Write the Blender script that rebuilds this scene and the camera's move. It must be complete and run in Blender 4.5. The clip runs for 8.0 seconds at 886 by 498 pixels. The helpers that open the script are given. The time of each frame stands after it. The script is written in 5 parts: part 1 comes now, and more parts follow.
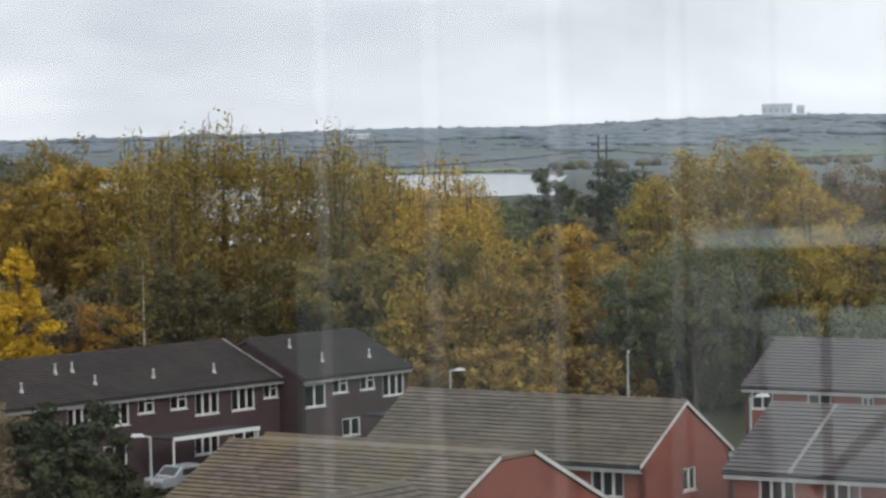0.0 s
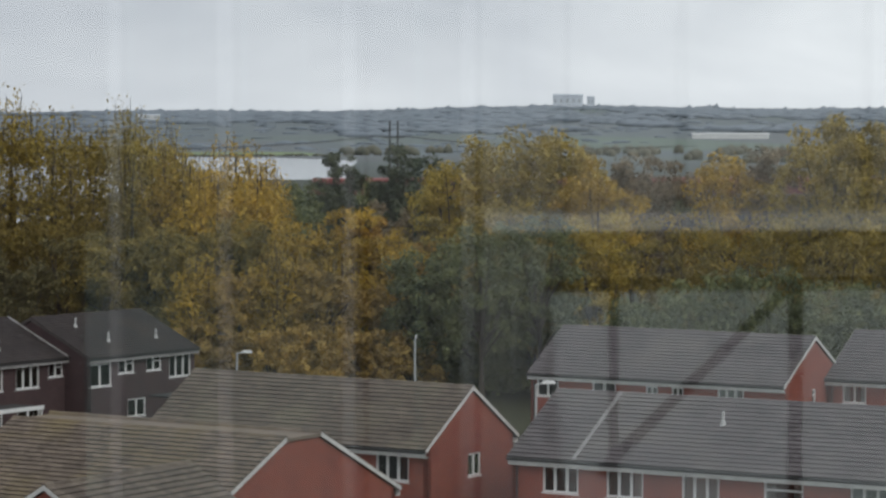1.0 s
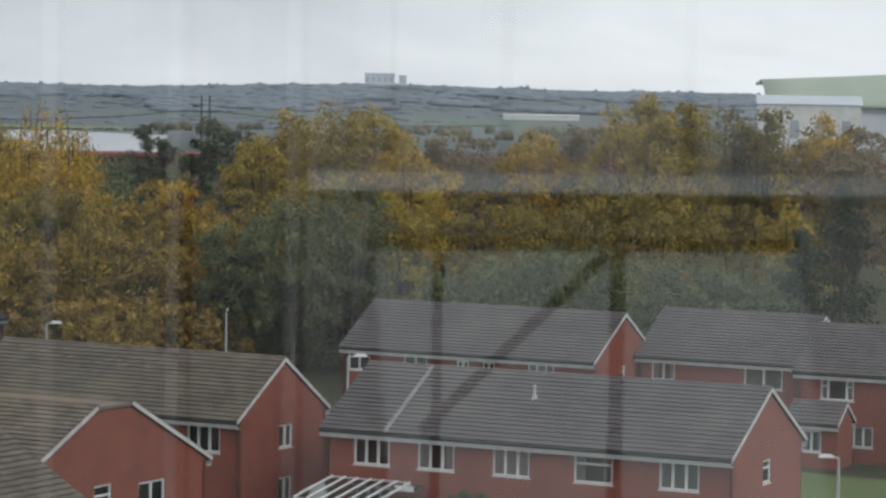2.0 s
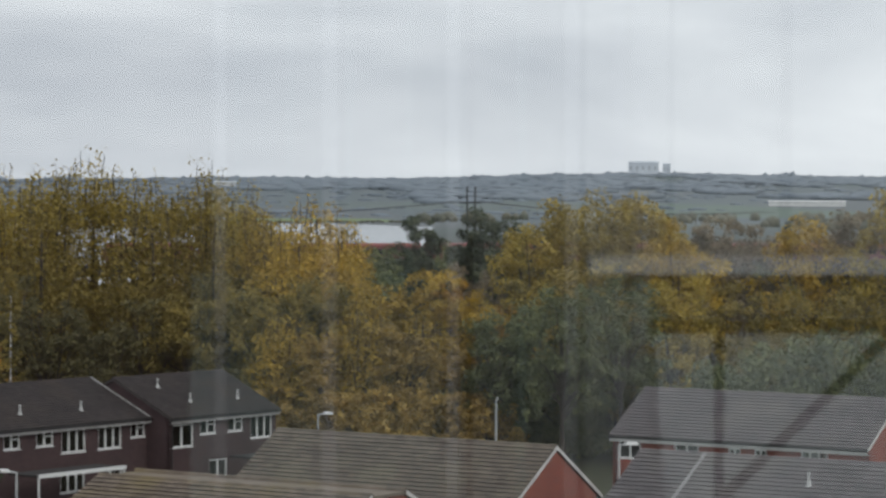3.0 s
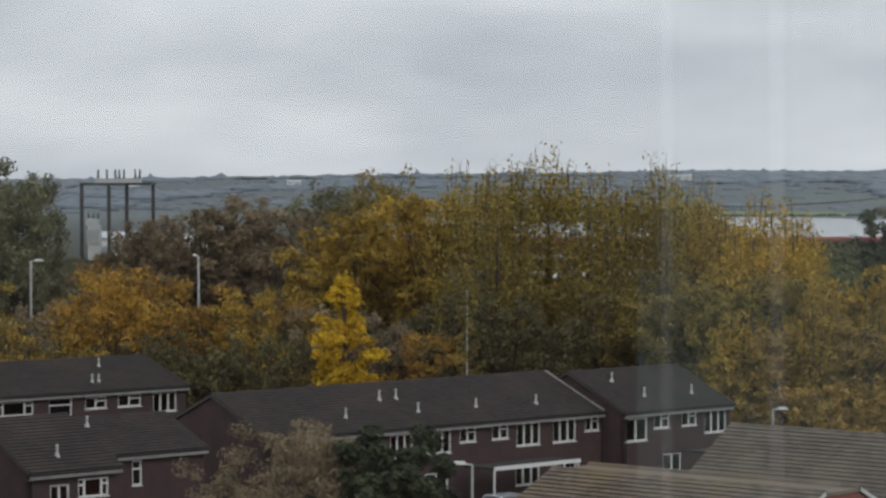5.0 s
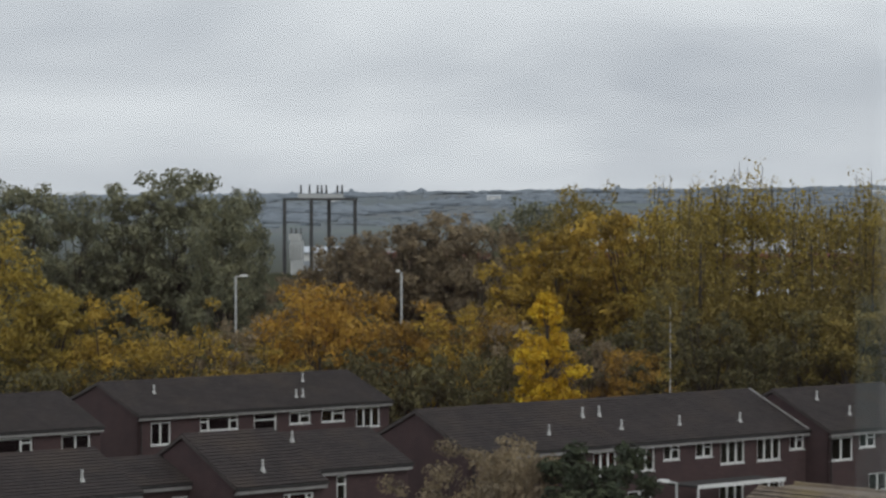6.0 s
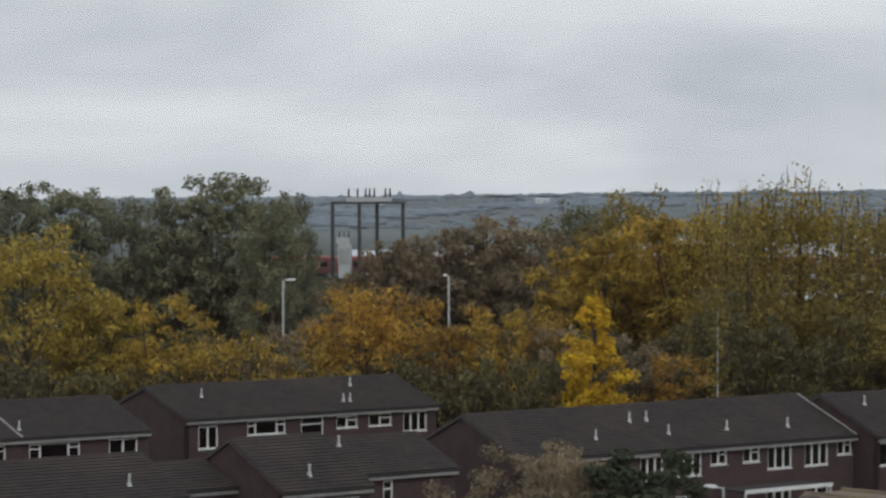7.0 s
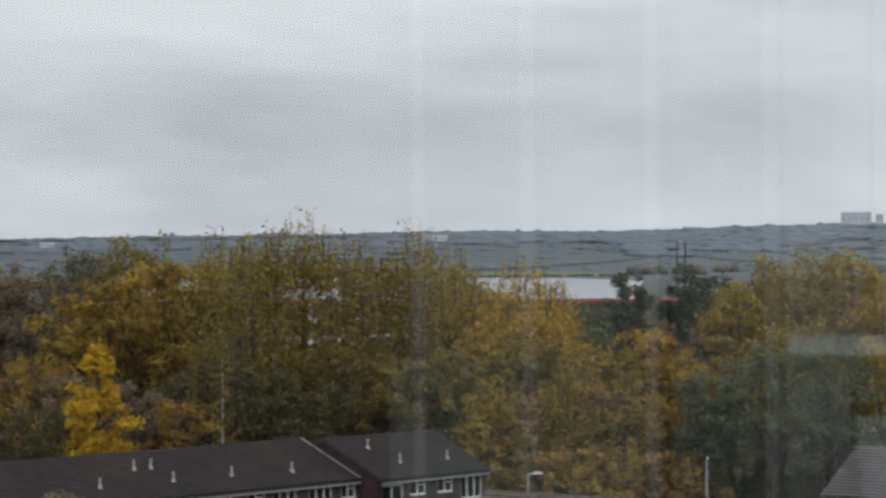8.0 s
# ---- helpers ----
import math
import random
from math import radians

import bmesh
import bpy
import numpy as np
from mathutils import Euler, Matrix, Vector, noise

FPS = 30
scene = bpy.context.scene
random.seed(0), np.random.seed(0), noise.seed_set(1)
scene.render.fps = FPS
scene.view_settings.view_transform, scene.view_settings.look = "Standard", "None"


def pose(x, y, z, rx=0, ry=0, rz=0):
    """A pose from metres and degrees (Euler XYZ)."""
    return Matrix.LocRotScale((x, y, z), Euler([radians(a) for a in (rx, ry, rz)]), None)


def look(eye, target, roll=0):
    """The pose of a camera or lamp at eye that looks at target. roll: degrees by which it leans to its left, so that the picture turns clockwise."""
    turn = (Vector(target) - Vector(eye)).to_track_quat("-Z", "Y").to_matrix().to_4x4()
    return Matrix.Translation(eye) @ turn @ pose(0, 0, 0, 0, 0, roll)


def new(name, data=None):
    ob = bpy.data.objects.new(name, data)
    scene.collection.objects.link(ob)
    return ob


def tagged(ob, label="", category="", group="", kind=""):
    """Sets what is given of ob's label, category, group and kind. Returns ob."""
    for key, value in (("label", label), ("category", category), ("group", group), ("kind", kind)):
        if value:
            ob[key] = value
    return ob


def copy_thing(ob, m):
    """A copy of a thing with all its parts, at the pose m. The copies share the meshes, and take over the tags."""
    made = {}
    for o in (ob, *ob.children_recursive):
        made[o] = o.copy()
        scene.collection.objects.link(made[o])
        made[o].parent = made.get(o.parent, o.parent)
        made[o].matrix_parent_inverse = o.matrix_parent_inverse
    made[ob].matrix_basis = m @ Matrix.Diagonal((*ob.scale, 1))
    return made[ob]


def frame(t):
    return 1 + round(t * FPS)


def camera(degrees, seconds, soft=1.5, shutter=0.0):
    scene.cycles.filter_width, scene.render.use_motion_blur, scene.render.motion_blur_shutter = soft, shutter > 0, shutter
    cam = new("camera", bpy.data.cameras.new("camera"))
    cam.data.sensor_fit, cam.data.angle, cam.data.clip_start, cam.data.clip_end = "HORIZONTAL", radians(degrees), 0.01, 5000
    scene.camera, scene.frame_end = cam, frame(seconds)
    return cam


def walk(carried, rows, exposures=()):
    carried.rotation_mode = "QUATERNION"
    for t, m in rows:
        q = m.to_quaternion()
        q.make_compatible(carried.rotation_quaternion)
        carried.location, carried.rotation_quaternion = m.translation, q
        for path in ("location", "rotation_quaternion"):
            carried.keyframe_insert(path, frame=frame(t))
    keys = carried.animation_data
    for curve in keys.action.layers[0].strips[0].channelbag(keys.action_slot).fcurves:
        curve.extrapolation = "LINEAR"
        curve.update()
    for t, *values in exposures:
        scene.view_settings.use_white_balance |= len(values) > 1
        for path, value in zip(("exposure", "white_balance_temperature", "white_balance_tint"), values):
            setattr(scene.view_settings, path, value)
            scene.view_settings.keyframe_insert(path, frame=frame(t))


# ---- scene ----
cam = camera(17.82, 8.0, soft=2.6, shutter=0.1)
EYE = 20.0
PATH = [
    # t, x, height over EYE, heading to the right, pitch, roll
    (0.00, 0.35, 0.43, 4.480, -2.227, 1.27),
    (0.50, 0.35, 0.32, 7.363, -2.000, 1.39),
    (1.00, 0.31, 0.34, 8.703, -2.571, -0.07),
    (1.20, 0.27, 0.41, 8.638, -2.782, -0.14),
    (1.65, 0.20, 0.20, 10.350, -2.900, -0.55),
    (2.10, 0.05, 0.00, 12.720, -2.970, -1.10),
    (2.30, -0.02, -0.06, 12.256, -2.886, -1.18),
    (2.50, -0.10, -0.03, 11.214, -2.555, -0.65),
    (2.80, 0.02, -0.06, 8.773, -1.725, -0.42),
    (3.00, -0.13, -0.03, 7.179, -1.210, -0.18),
    (3.10, -0.14, -0.06, 6.492, -1.028, -0.08),
    (3.50, -0.01, -0.10, 4.452, -0.783, -0.30),
    (4.00, -0.04, -0.04, 2.222, -1.124, -0.09),
    (4.50, -0.00, -0.00, 0.000, -1.390, 0.04),
    (5.00, 0.01, 0.01, -2.041, -1.343, 0.10),
    (5.20, -0.05, 0.01, -2.963, -1.233, 0.10),
    (6.30, -0.26, 0.18, -6.722, -1.029, -0.02),
    (6.50, -0.26, 0.20, -6.915, -1.084, -0.05),
    (7.00, -0.14, 0.22, -7.070, -0.975, 0.04),
    (7.20, -0.09, 0.21, -6.648, -0.829, -0.05),
    (7.30, -0.07, 0.21, -6.240, -0.720, -0.10),
    (7.40, -0.04, 0.21, -5.030, -0.620, -0.16),
    (7.50, -0.01, 0.21, -3.862, -0.527, -0.21),
    (7.60, 0.00, 0.24, -2.653, -0.463, -0.10),
    (7.80, 0.03, 0.31, -0.094, -0.225, 0.12),
    (7.90, 0.04, 0.36, 1.443, -0.151, 0.21),
    (8.00, 0.06, 0.41, 2.912, -0.125, 0.36),
]
EXPOSURES = [(0.0, 0.76), (0.4, 0.54), (1.0, 0.40), (2.5, 0.45), (3.0, 0.42), (3.5, 0.28), (5.0, 0.30), (7.2, 0.34), (8.0, 0.25)]
walk(cam, [(t, pose(x, 0, EYE + z, 90 + pitch, roll, -heading)) for t, x, z, heading, pitch, roll in PATH], EXPOSURES)


# ---- sky and light: a bright, overcast autumn day ----
def make_sky():
    w = bpy.data.worlds.new("overcast")
    w.use_nodes = True
    scene.world = w
    n, l = w.node_tree.nodes, w.node_tree.links
    sky = n.new("ShaderNodeTexSky")
    sky.sky_type, sky.sun_disc = "NISHITA", False
    sky.sun_elevation, sky.sun_rotation = radians(38), radians(150)
    blue = n.new("ShaderNodeVectorMath")
    blue.operation = "SCALE"
    blue.inputs["Scale"].default_value = 0.05
    l.new(sky.outputs[0], blue.inputs[0])
    tc = n.new("ShaderNodeTexCoord")
    flat = n.new("ShaderNodeMapping")
    flat.inputs["Scale"].default_value = (2.4, 2.4, 9.5)
    l.new(tc.outputs["Generated"], flat.inputs[0])
    cloud = n.new("ShaderNodeTexNoise")
    cloud.inputs["Scale"].default_value = 1.5
    cloud.inputs["Detail"].default_value = 5
    cloud.inputs["Roughness"].default_value = 0.5
    cloud.inputs["Distortion"].default_value = 0.5
    l.new(flat.outputs[0], cloud.inputs["Vector"])
    ramp = n.new("ShaderNodeValToRGB")
    e = ramp.color_ramp.elements
    e[0].position, e[0].color = 0.33, (0.405, 0.440, 0.495, 1)
    e[1].position, e[1].color = 0.64, (0.72, 0.755, 0.79, 1)
    l.new(cloud.outputs[0], ramp.inputs[0])
    mix = n.new("ShaderNodeMix")
    mix.data_type = "RGBA"
    mix.inputs[0].default_value = 0.96
    l.new(blue.outputs[0], mix.inputs[6])
    l.new(ramp.outputs[0], mix.inputs[7])
    bg = n["Background"]
    l.new(mix.outputs[2], bg.inputs["Color"])
    bg.inputs["Strength"].default_value = 1.0
    sun = new("sun", bpy.data.lights.new("sun", "SUN"))
    sun.data.energy, sun.data.angle, sun.data.color = 0.7, radians(25), (1.0, 0.97, 0.92)
    sun.matrix_basis = look((40, -60, 80), (0, 20, 0))


make_sky()


# ---- materials ----
def mat(name, a, b, scale=2.0, rough=0.8, bump=0.0, fine=25.0, metal=0.0, stretch=(1, 1, 1), c=None, spec=0.5):
    """Two-scale mottled surface: colours a to b (and c as sparse stains), noise scale per metre."""
    m = bpy.data.materials.new(name)
    m.use_nodes = True
    n, l = m.node_tree.nodes, m.node_tree.links
    p = n["Principled BSDF"]
    p.inputs["Roughness"].default_value, p.inputs["Metallic"].default_value = rough, metal
    p.inputs["Specular IOR Level"].default_value = spec
    tc, mp = n.new("ShaderNodeTexCoord"), n.new("ShaderNodeMapping")
    mp.inputs["Scale"].default_value = stretch
    l.new(tc.outputs["Object"], mp.inputs[0])
    big, small = n.new("ShaderNodeTexNoise"), n.new("ShaderNodeTexNoise")
    big.inputs["Scale"].default_value, big.inputs["Detail"].default_value = scale, 4
    small.inputs["Scale"].default_value, small.inputs["Detail"].default_value = fine, 3
    for k in (big, small):
        l.new(mp.outputs[0], k.inputs["Vector"])
    add = n.new("ShaderNodeMath")
    add.operation = "MULTIPLY_ADD"
    add.inputs[1].default_value = 0.35
    l.new(small.outputs[0], add.inputs[0])
    half = n.new("ShaderNodeMath")
    half.operation = "MULTIPLY"
    half.inputs[1].default_value = 0.65
    l.new(big.outputs[0], half.inputs[0])
    l.new(half.outputs[0], add.inputs[2])
    ramp = n.new("ShaderNodeValToRGB")
    e = ramp.color_ramp.elements
    e[0].position, e[0].color = 0.36, (*a, 1)
    e[1].position, e[1].color = 0.62, (*b, 1)
    if c:
        s = e.new(0.72)
        s.color = (*c, 1)
    l.new(add.outputs[0], ramp.inputs[0])
    l.new(ramp.outputs[0], p.inputs["Base Color"])
    if bump:
        bp = n.new("ShaderNodeBump")
        bp.inputs["Strength"].default_value, bp.inputs["Distance"].default_value = bump, 0.02
        l.new(small.outputs[0], bp.inputs["Height"])
        l.new(bp.outputs[0], p.inputs["Normal"])
    return m


def brick_mat(name, a, b, mortar, stain):
    m = bpy.data.materials.new(name)
    m.use_nodes = True
    n, l = m.node_tree.nodes, m.node_tree.links
    p = n["Principled BSDF"]
    p.inputs["Roughness"].default_value = 0.9
    tc = n.new("ShaderNodeTexCoord")
    sep, comb, add = n.new("ShaderNodeSeparateXYZ"), n.new("ShaderNodeCombineXYZ"), n.new("ShaderNodeMath")
    l.new(tc.outputs["Object"], sep.inputs[0])
    l.new(sep.outputs[0], add.inputs[0])
    l.new(sep.outputs[1], add.inputs[1])
    l.new(add.outputs[0], comb.inputs[0])
    l.new(sep.outputs[2], comb.inputs[1])
    br = n.new("ShaderNodeTexBrick")
    br.inputs["Scale"].default_value = 1.0
    br.inputs["Brick Width"].default_value, br.inputs["Row Height"].default_value = 0.225, 0.075
    br.inputs["Mortar Size"].default_value = 0.008
    br.inputs["Color1"].default_value, br.inputs["Color2"].default_value = (*a, 1), (*b, 1)
    br.inputs["Mortar"].default_value = (*mortar, 1)
    l.new(comb.outputs[0], br.inputs["Vector"])
    no = n.new("ShaderNodeTexNoise")
    no.inputs["Scale"].default_value, no.inputs["Detail"].default_value = 0.9, 5
    l.new(tc.outputs["Object"], no.inputs["Vector"])
    rp = n.new("ShaderNodeValToRGB")
    rp.color_ramp.elements[0].position, rp.color_ramp.elements[1].position = 0.45, 0.75
    rp.color_ramp.elements[1].color = (0.75, 0.75, 0.75, 1)
    l.new(no.outputs[0], rp.inputs[0])
    mx = n.new("ShaderNodeMix")
    mx.data_type = "RGBA"
    l.new(rp.outputs[0], mx.inputs[0])
    l.new(br.outputs[0], mx.inputs[6])
    mx.inputs[7].default_value = (*stain, 1)
    l.new(mx.outputs[2], p.inputs["Base Color"])
    bp = n.new("ShaderNodeBump")
    bp.inputs["Strength"].default_value, bp.inputs["Distance"].default_value = 0.5, 0.01
    bp.invert = True
    l.new(br.outputs["Fac"], bp.inputs["Height"])
    l.new(bp.outputs[0], p.inputs["Normal"])
    return m


def tile_mat(name, a, b, moss, rows=True):
    """Concrete roof tiles: each one a little different, lichen in patches."""
    m = mat(name, a, b, 0.7, 0.9, 0.4, 18.0)
    n, l = m.node_tree.nodes, m.node_tree.links
    p = n["Principled BSDF"]
    src = p.inputs["Base Color"].links[0].from_socket
    oi, geo, addr = n.new("ShaderNodeObjectInfo"), n.new("ShaderNodeNewGeometry"), n.new("ShaderNodeMath")
    l.new(oi.outputs["Random"], addr.inputs[0])
    l.new(geo.outputs["Random Per Island"], addr.inputs[1])
    fr = n.new("ShaderNodeMath")
    fr.operation = "FRACT"
    l.new(addr.outputs[0], fr.inputs[0])
    hs = n.new("ShaderNodeMapRange")
    hs.inputs[3].default_value, hs.inputs[4].default_value = 0.72, 1.25
    l.new(fr.outputs[0], hs.inputs[0])
    sc = n.new("ShaderNodeVectorMath")
    sc.operation = "SCALE"
    l.new(src, sc.inputs[0])
    l.new(hs.outputs[0], sc.inputs["Scale"])
    no = n.new("ShaderNodeTexNoise")
    no.inputs["Scale"].default_value, no.inputs["Detail"].default_value = 0.35, 6
    l.new(geo.outputs["Position"], no.inputs["Vector"])
    rp = n.new("ShaderNodeValToRGB")
    rp.color_ramp.elements[0].position, rp.color_ramp.elements[1].position = 0.5, 0.72
    l.new(no.outputs[0], rp.inputs[0])
    mx = n.new("ShaderNodeMix")
    mx.data_type = "RGBA"
    l.new(rp.outputs[0], mx.inputs[0])
    l.new(sc.outputs[0], mx.inputs[6])
    mx.inputs[7].default_value = (*moss, 1)
    l.new(mx.outputs[2], p.inputs["Base Color"])
    return m


def leaf_mat(name, dark, mid, light, accent=None):
    """Leaves: each a little different, each tree a little different, clumps of lighter and darker ones."""
    m = bpy.data.materials.new(name)
    m.use_nodes = True
    n, l = m.node_tree.nodes, m.node_tree.links
    p, out = n["Principled BSDF"], n["Material Output"]
    p.inputs["Roughness"].default_value = 0.6
    p.inputs["Specular IOR Level"].default_value = 0.25
    geo, oi = n.new("ShaderNodeNewGeometry"), n.new("ShaderNodeObjectInfo")
    no = n.new("ShaderNodeTexNoise")
    no.inputs["Scale"].default_value, no.inputs["Detail"].default_value = 0.8, 3
    l.new(geo.outputs["Position"], no.inputs["Vector"])
    a = n.new("ShaderNodeMath")
    a.operation = "MULTIPLY_ADD"
    a.inputs[1].default_value = 0.24
    l.new(geo.outputs["Random Per Island"], a.inputs[0])
    b = n.new("ShaderNodeMath")
    b.operation = "MULTIPLY_ADD"
    b.inputs[1].default_value = 1.25
    l.new(no.outputs[0], b.inputs[0])
    o = n.new("ShaderNodeMath")
    o.operation = "MULTIPLY_ADD"
    o.inputs[1].default_value, o.inputs[2].default_value = 0.22, -0.36
    l.new(oi.outputs["Random"], o.inputs[0])
    l.new(o.outputs[0], b.inputs[2])
    l.new(b.outputs[0], a.inputs[2])
    ramp = n.new("ShaderNodeValToRGB")
    e = ramp.color_ramp.elements
    e[0].position, e[0].color = 0.18, (*dark, 1)
    e[1].position, e[1].color = 0.50, (*mid, 1)
    e.new(0.78).color = (*light, 1)
    if accent:
        e.new(0.92).color = (*accent, 1)
    l.new(a.outputs[0], ramp.inputs[0])
    l.new(ramp.outputs[0], p.inputs["Base Color"])
    tr, mx = n.new("ShaderNodeBsdfTranslucent"), n.new("ShaderNodeMixShader")
    mx.inputs[0].default_value = 0.34
    l.new(ramp.outputs[0], tr.inputs[0])
    l.new(p.outputs[0], mx.inputs[1])
    l.new(tr.outputs[0], mx.inputs[2])
    l.new(mx.outputs[0], out.inputs[0])
    return m


def glass_mat():
    m = bpy.data.materials.new("window_glass")
    m.use_nodes = True
    n, l = m.node_tree.nodes, m.node_tree.links
    tr, gl, fr, mx = (n.new("ShaderNodeBsdfTransparent"), n.new("ShaderNodeBsdfGlossy"), n.new("ShaderNodeFresnel"),
                      n.new("ShaderNodeMixShader"))
    tr.inputs[0].default_value = (0.8, 0.84, 0.83, 1)
    gl.inputs["Roughness"].default_value = 0.03
    fr.inputs[0].default_value = 2.1
    l.new(fr.outputs[0], mx.inputs[0])
    l.new(tr.outputs[0], mx.inputs[1])
    l.new(gl.outputs[0], mx.inputs[2])
    l.new(mx.outputs[0], n["Material Output"].inputs[0])
    return m


def land_mat():
    """Grass near by, a quilt of fields far off with distance haze put into their colours."""
    m = bpy.data.materials.new("land")
    m.use_nodes = True
    n, l = m.node_tree.nodes, m.node_tree.links
    p = n["Principled BSDF"]
    p.inputs["Roughness"].default_value = 0.95
    p.inputs["Specular IOR Level"].default_value = 0.1
    geo = n.new("ShaderNodeNewGeometry")
    mp = n.new("ShaderNodeMapping")
    mp.inputs["Scale"].default_value = (0.0042, 0.0036, 0.0)
    l.new(geo.outputs["Position"], mp.inputs[0])
    vo = n.new("ShaderNodeTexVoronoi")
    vo.inputs["Scale"].default_value = 1.0
    l.new(mp.outputs[0], vo.inputs["Vector"])
    sep = n.new("ShaderNodeSeparateColor")
    l.new(vo.outputs["Color"], sep.inputs[0])
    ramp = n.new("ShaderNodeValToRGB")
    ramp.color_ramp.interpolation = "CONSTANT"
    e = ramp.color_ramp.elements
    # field colours greyed and blued to carry the aerial haze
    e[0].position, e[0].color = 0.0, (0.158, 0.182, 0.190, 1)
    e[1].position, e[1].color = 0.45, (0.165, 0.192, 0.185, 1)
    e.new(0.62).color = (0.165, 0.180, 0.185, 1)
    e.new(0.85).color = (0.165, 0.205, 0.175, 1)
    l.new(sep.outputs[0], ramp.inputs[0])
    no = n.new("ShaderNodeTexNoise")
    no.inputs["Scale"].default_value, no.inputs["Detail"].default_value = 0.25, 8
    l.new(geo.outputs["Position"], no.inputs["Vector"])
    sc = n.new("ShaderNodeMapRange")
    sc.inputs[3].default_value, sc.inputs[4].default_value = 0.6, 1.4
    l.new(no.outputs[0], sc.inputs[0])
    vm = n.new("ShaderNodeVectorMath")
    vm.operation = "SCALE"
    l.new(ramp.outputs[0], vm.inputs[0])
    l.new(sc.outputs[0], vm.inputs["Scale"])
    # dark leaf litter and rough grass near by, blending with distance into the haze-tinted fields
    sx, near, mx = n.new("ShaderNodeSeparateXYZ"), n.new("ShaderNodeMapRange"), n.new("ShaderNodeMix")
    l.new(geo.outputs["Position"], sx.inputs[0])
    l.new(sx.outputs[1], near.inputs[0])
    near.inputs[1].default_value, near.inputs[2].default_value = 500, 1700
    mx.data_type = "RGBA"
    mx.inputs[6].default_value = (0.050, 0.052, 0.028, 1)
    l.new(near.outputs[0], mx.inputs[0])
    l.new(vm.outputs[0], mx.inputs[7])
    l.new(mx.outputs[2], p.inputs["Base Color"])
    return m


RED_BRICK = brick_mat("red_brick", (0.33, 0.074, 0.042), (0.23, 0.052, 0.034), (0.23, 0.125, 0.095), (0.19, 0.050, 0.036))
BROWN_BRICK = brick_mat("brown_brick", (0.078, 0.042, 0.042), (0.056, 0.031, 0.032), (0.072, 0.054, 0.052), (0.045, 0.028, 0.030))
TILE_TAN = tile_mat("tan_tiles", (0.112, 0.086, 0.063), (0.178, 0.139, 0.106), (0.180, 0.138, 0.074))
TILE_BROWN = tile_mat("brown_tiles", (0.095, 0.073, 0.056), (0.150, 0.122, 0.095), (0.165, 0.142, 0.10))
TILE_GREY = tile_mat("grey_tiles", (0.082, 0.070, 0.072), (0.125, 0.110, 0.112), (0.145, 0.130, 0.122))
TILE_DARK = tile_mat("dark_tiles", (0.021, 0.0160, 0.0152), (0.036, 0.027, 0.0255), (0.050, 0.036, 0.028))
# shadow gaps and dirt below each course, both put into this dark edge colour
TILE_NOSE = mat("grime_and_gap_shadow_edge", (0.020, 0.018, 0.016), (0.050, 0.044, 0.036), 1.5, 0.95)
BARGE_DARK = mat("dark_stained_board", (0.045, 0.038, 0.035), (0.08, 0.068, 0.062), 2, 0.7)
DECK = mat("roof_felt", (0.022, 0.020, 0.019), (0.035, 0.032, 0.030), 3, 0.95)
WHITE = mat("white_upvc", (0.72, 0.73, 0.72), (0.82, 0.82, 0.80), 1.5, 0.45, 0.0, 10)
FASCIA = mat("weathered_white_board", (0.50, 0.49, 0.47), (0.68, 0.67, 0.64), 1.2, 0.6, 0.1, 14)
BLACK = mat("black_gutter", (0.02, 0.02, 0.02), (0.035, 0.033, 0.032), 2, 0.5)
DULL_BOARD = mat("dull_grey_board", (0.26, 0.25, 0.245), (0.38, 0.37, 0.36), 1.5, 0.7)
MORTAR = mat("pale_mortar", (0.20, 0.19, 0.185), (0.32, 0.31, 0.30), 2, 0.9)
LEAD = mat("lead_grey_vent", (0.42, 0.42, 0.41), (0.58, 0.58, 0.56), 3, 0.6)
CURTAIN = mat("net_curtain", (0.50, 0.50, 0.48), (0.70, 0.70, 0.67), 2.5, 0.9, 0, 12, stretch=(6, 1, 0.3))
GLASS = glass_mat()
DARK_IN = mat("dim_interior", (0.05, 0.045, 0.04), (0.09, 0.08, 0.07), 1.2, 0.9)
STEEL = mat("dark_steel", (0.045, 0.05, 0.05), (0.085, 0.085, 0.085), 1.5, 0.6, metal=0.3)
GALV = mat("galvanised_steel", (0.42, 0.44, 0.44), (0.56, 0.57, 0.56), 2.0, 0.5, metal=0.2)
BARK = mat("bark", (0.045, 0.038, 0.030), (0.10, 0.085, 0.065), 2.2, 0.95, 0.5, 16, stretch=(1, 1, 0.25))
BIRCH = mat("birch_bark", (0.22, 0.21, 0.20), (0.66, 0.64, 0.60), 1.4, 0.85, 0.3, 9, stretch=(1, 1, 2.5))
TARMAC = mat("tarmac", (0.042, 0.042, 0.043), (0.07, 0.069, 0.067), 0.5, 0.9, 0.3, 30)
BALLAST = mat("ballast", (0.09, 0.08, 0.07), (0.17, 0.15, 0.13), 1.5, 0.95, 0.5, 20)
LAND = land_mat()
GRASS = mat("lawn", (0.062, 0.092, 0.020), (0.105, 0.145, 0.032), 0.6, 0.95, 0.4, 30)
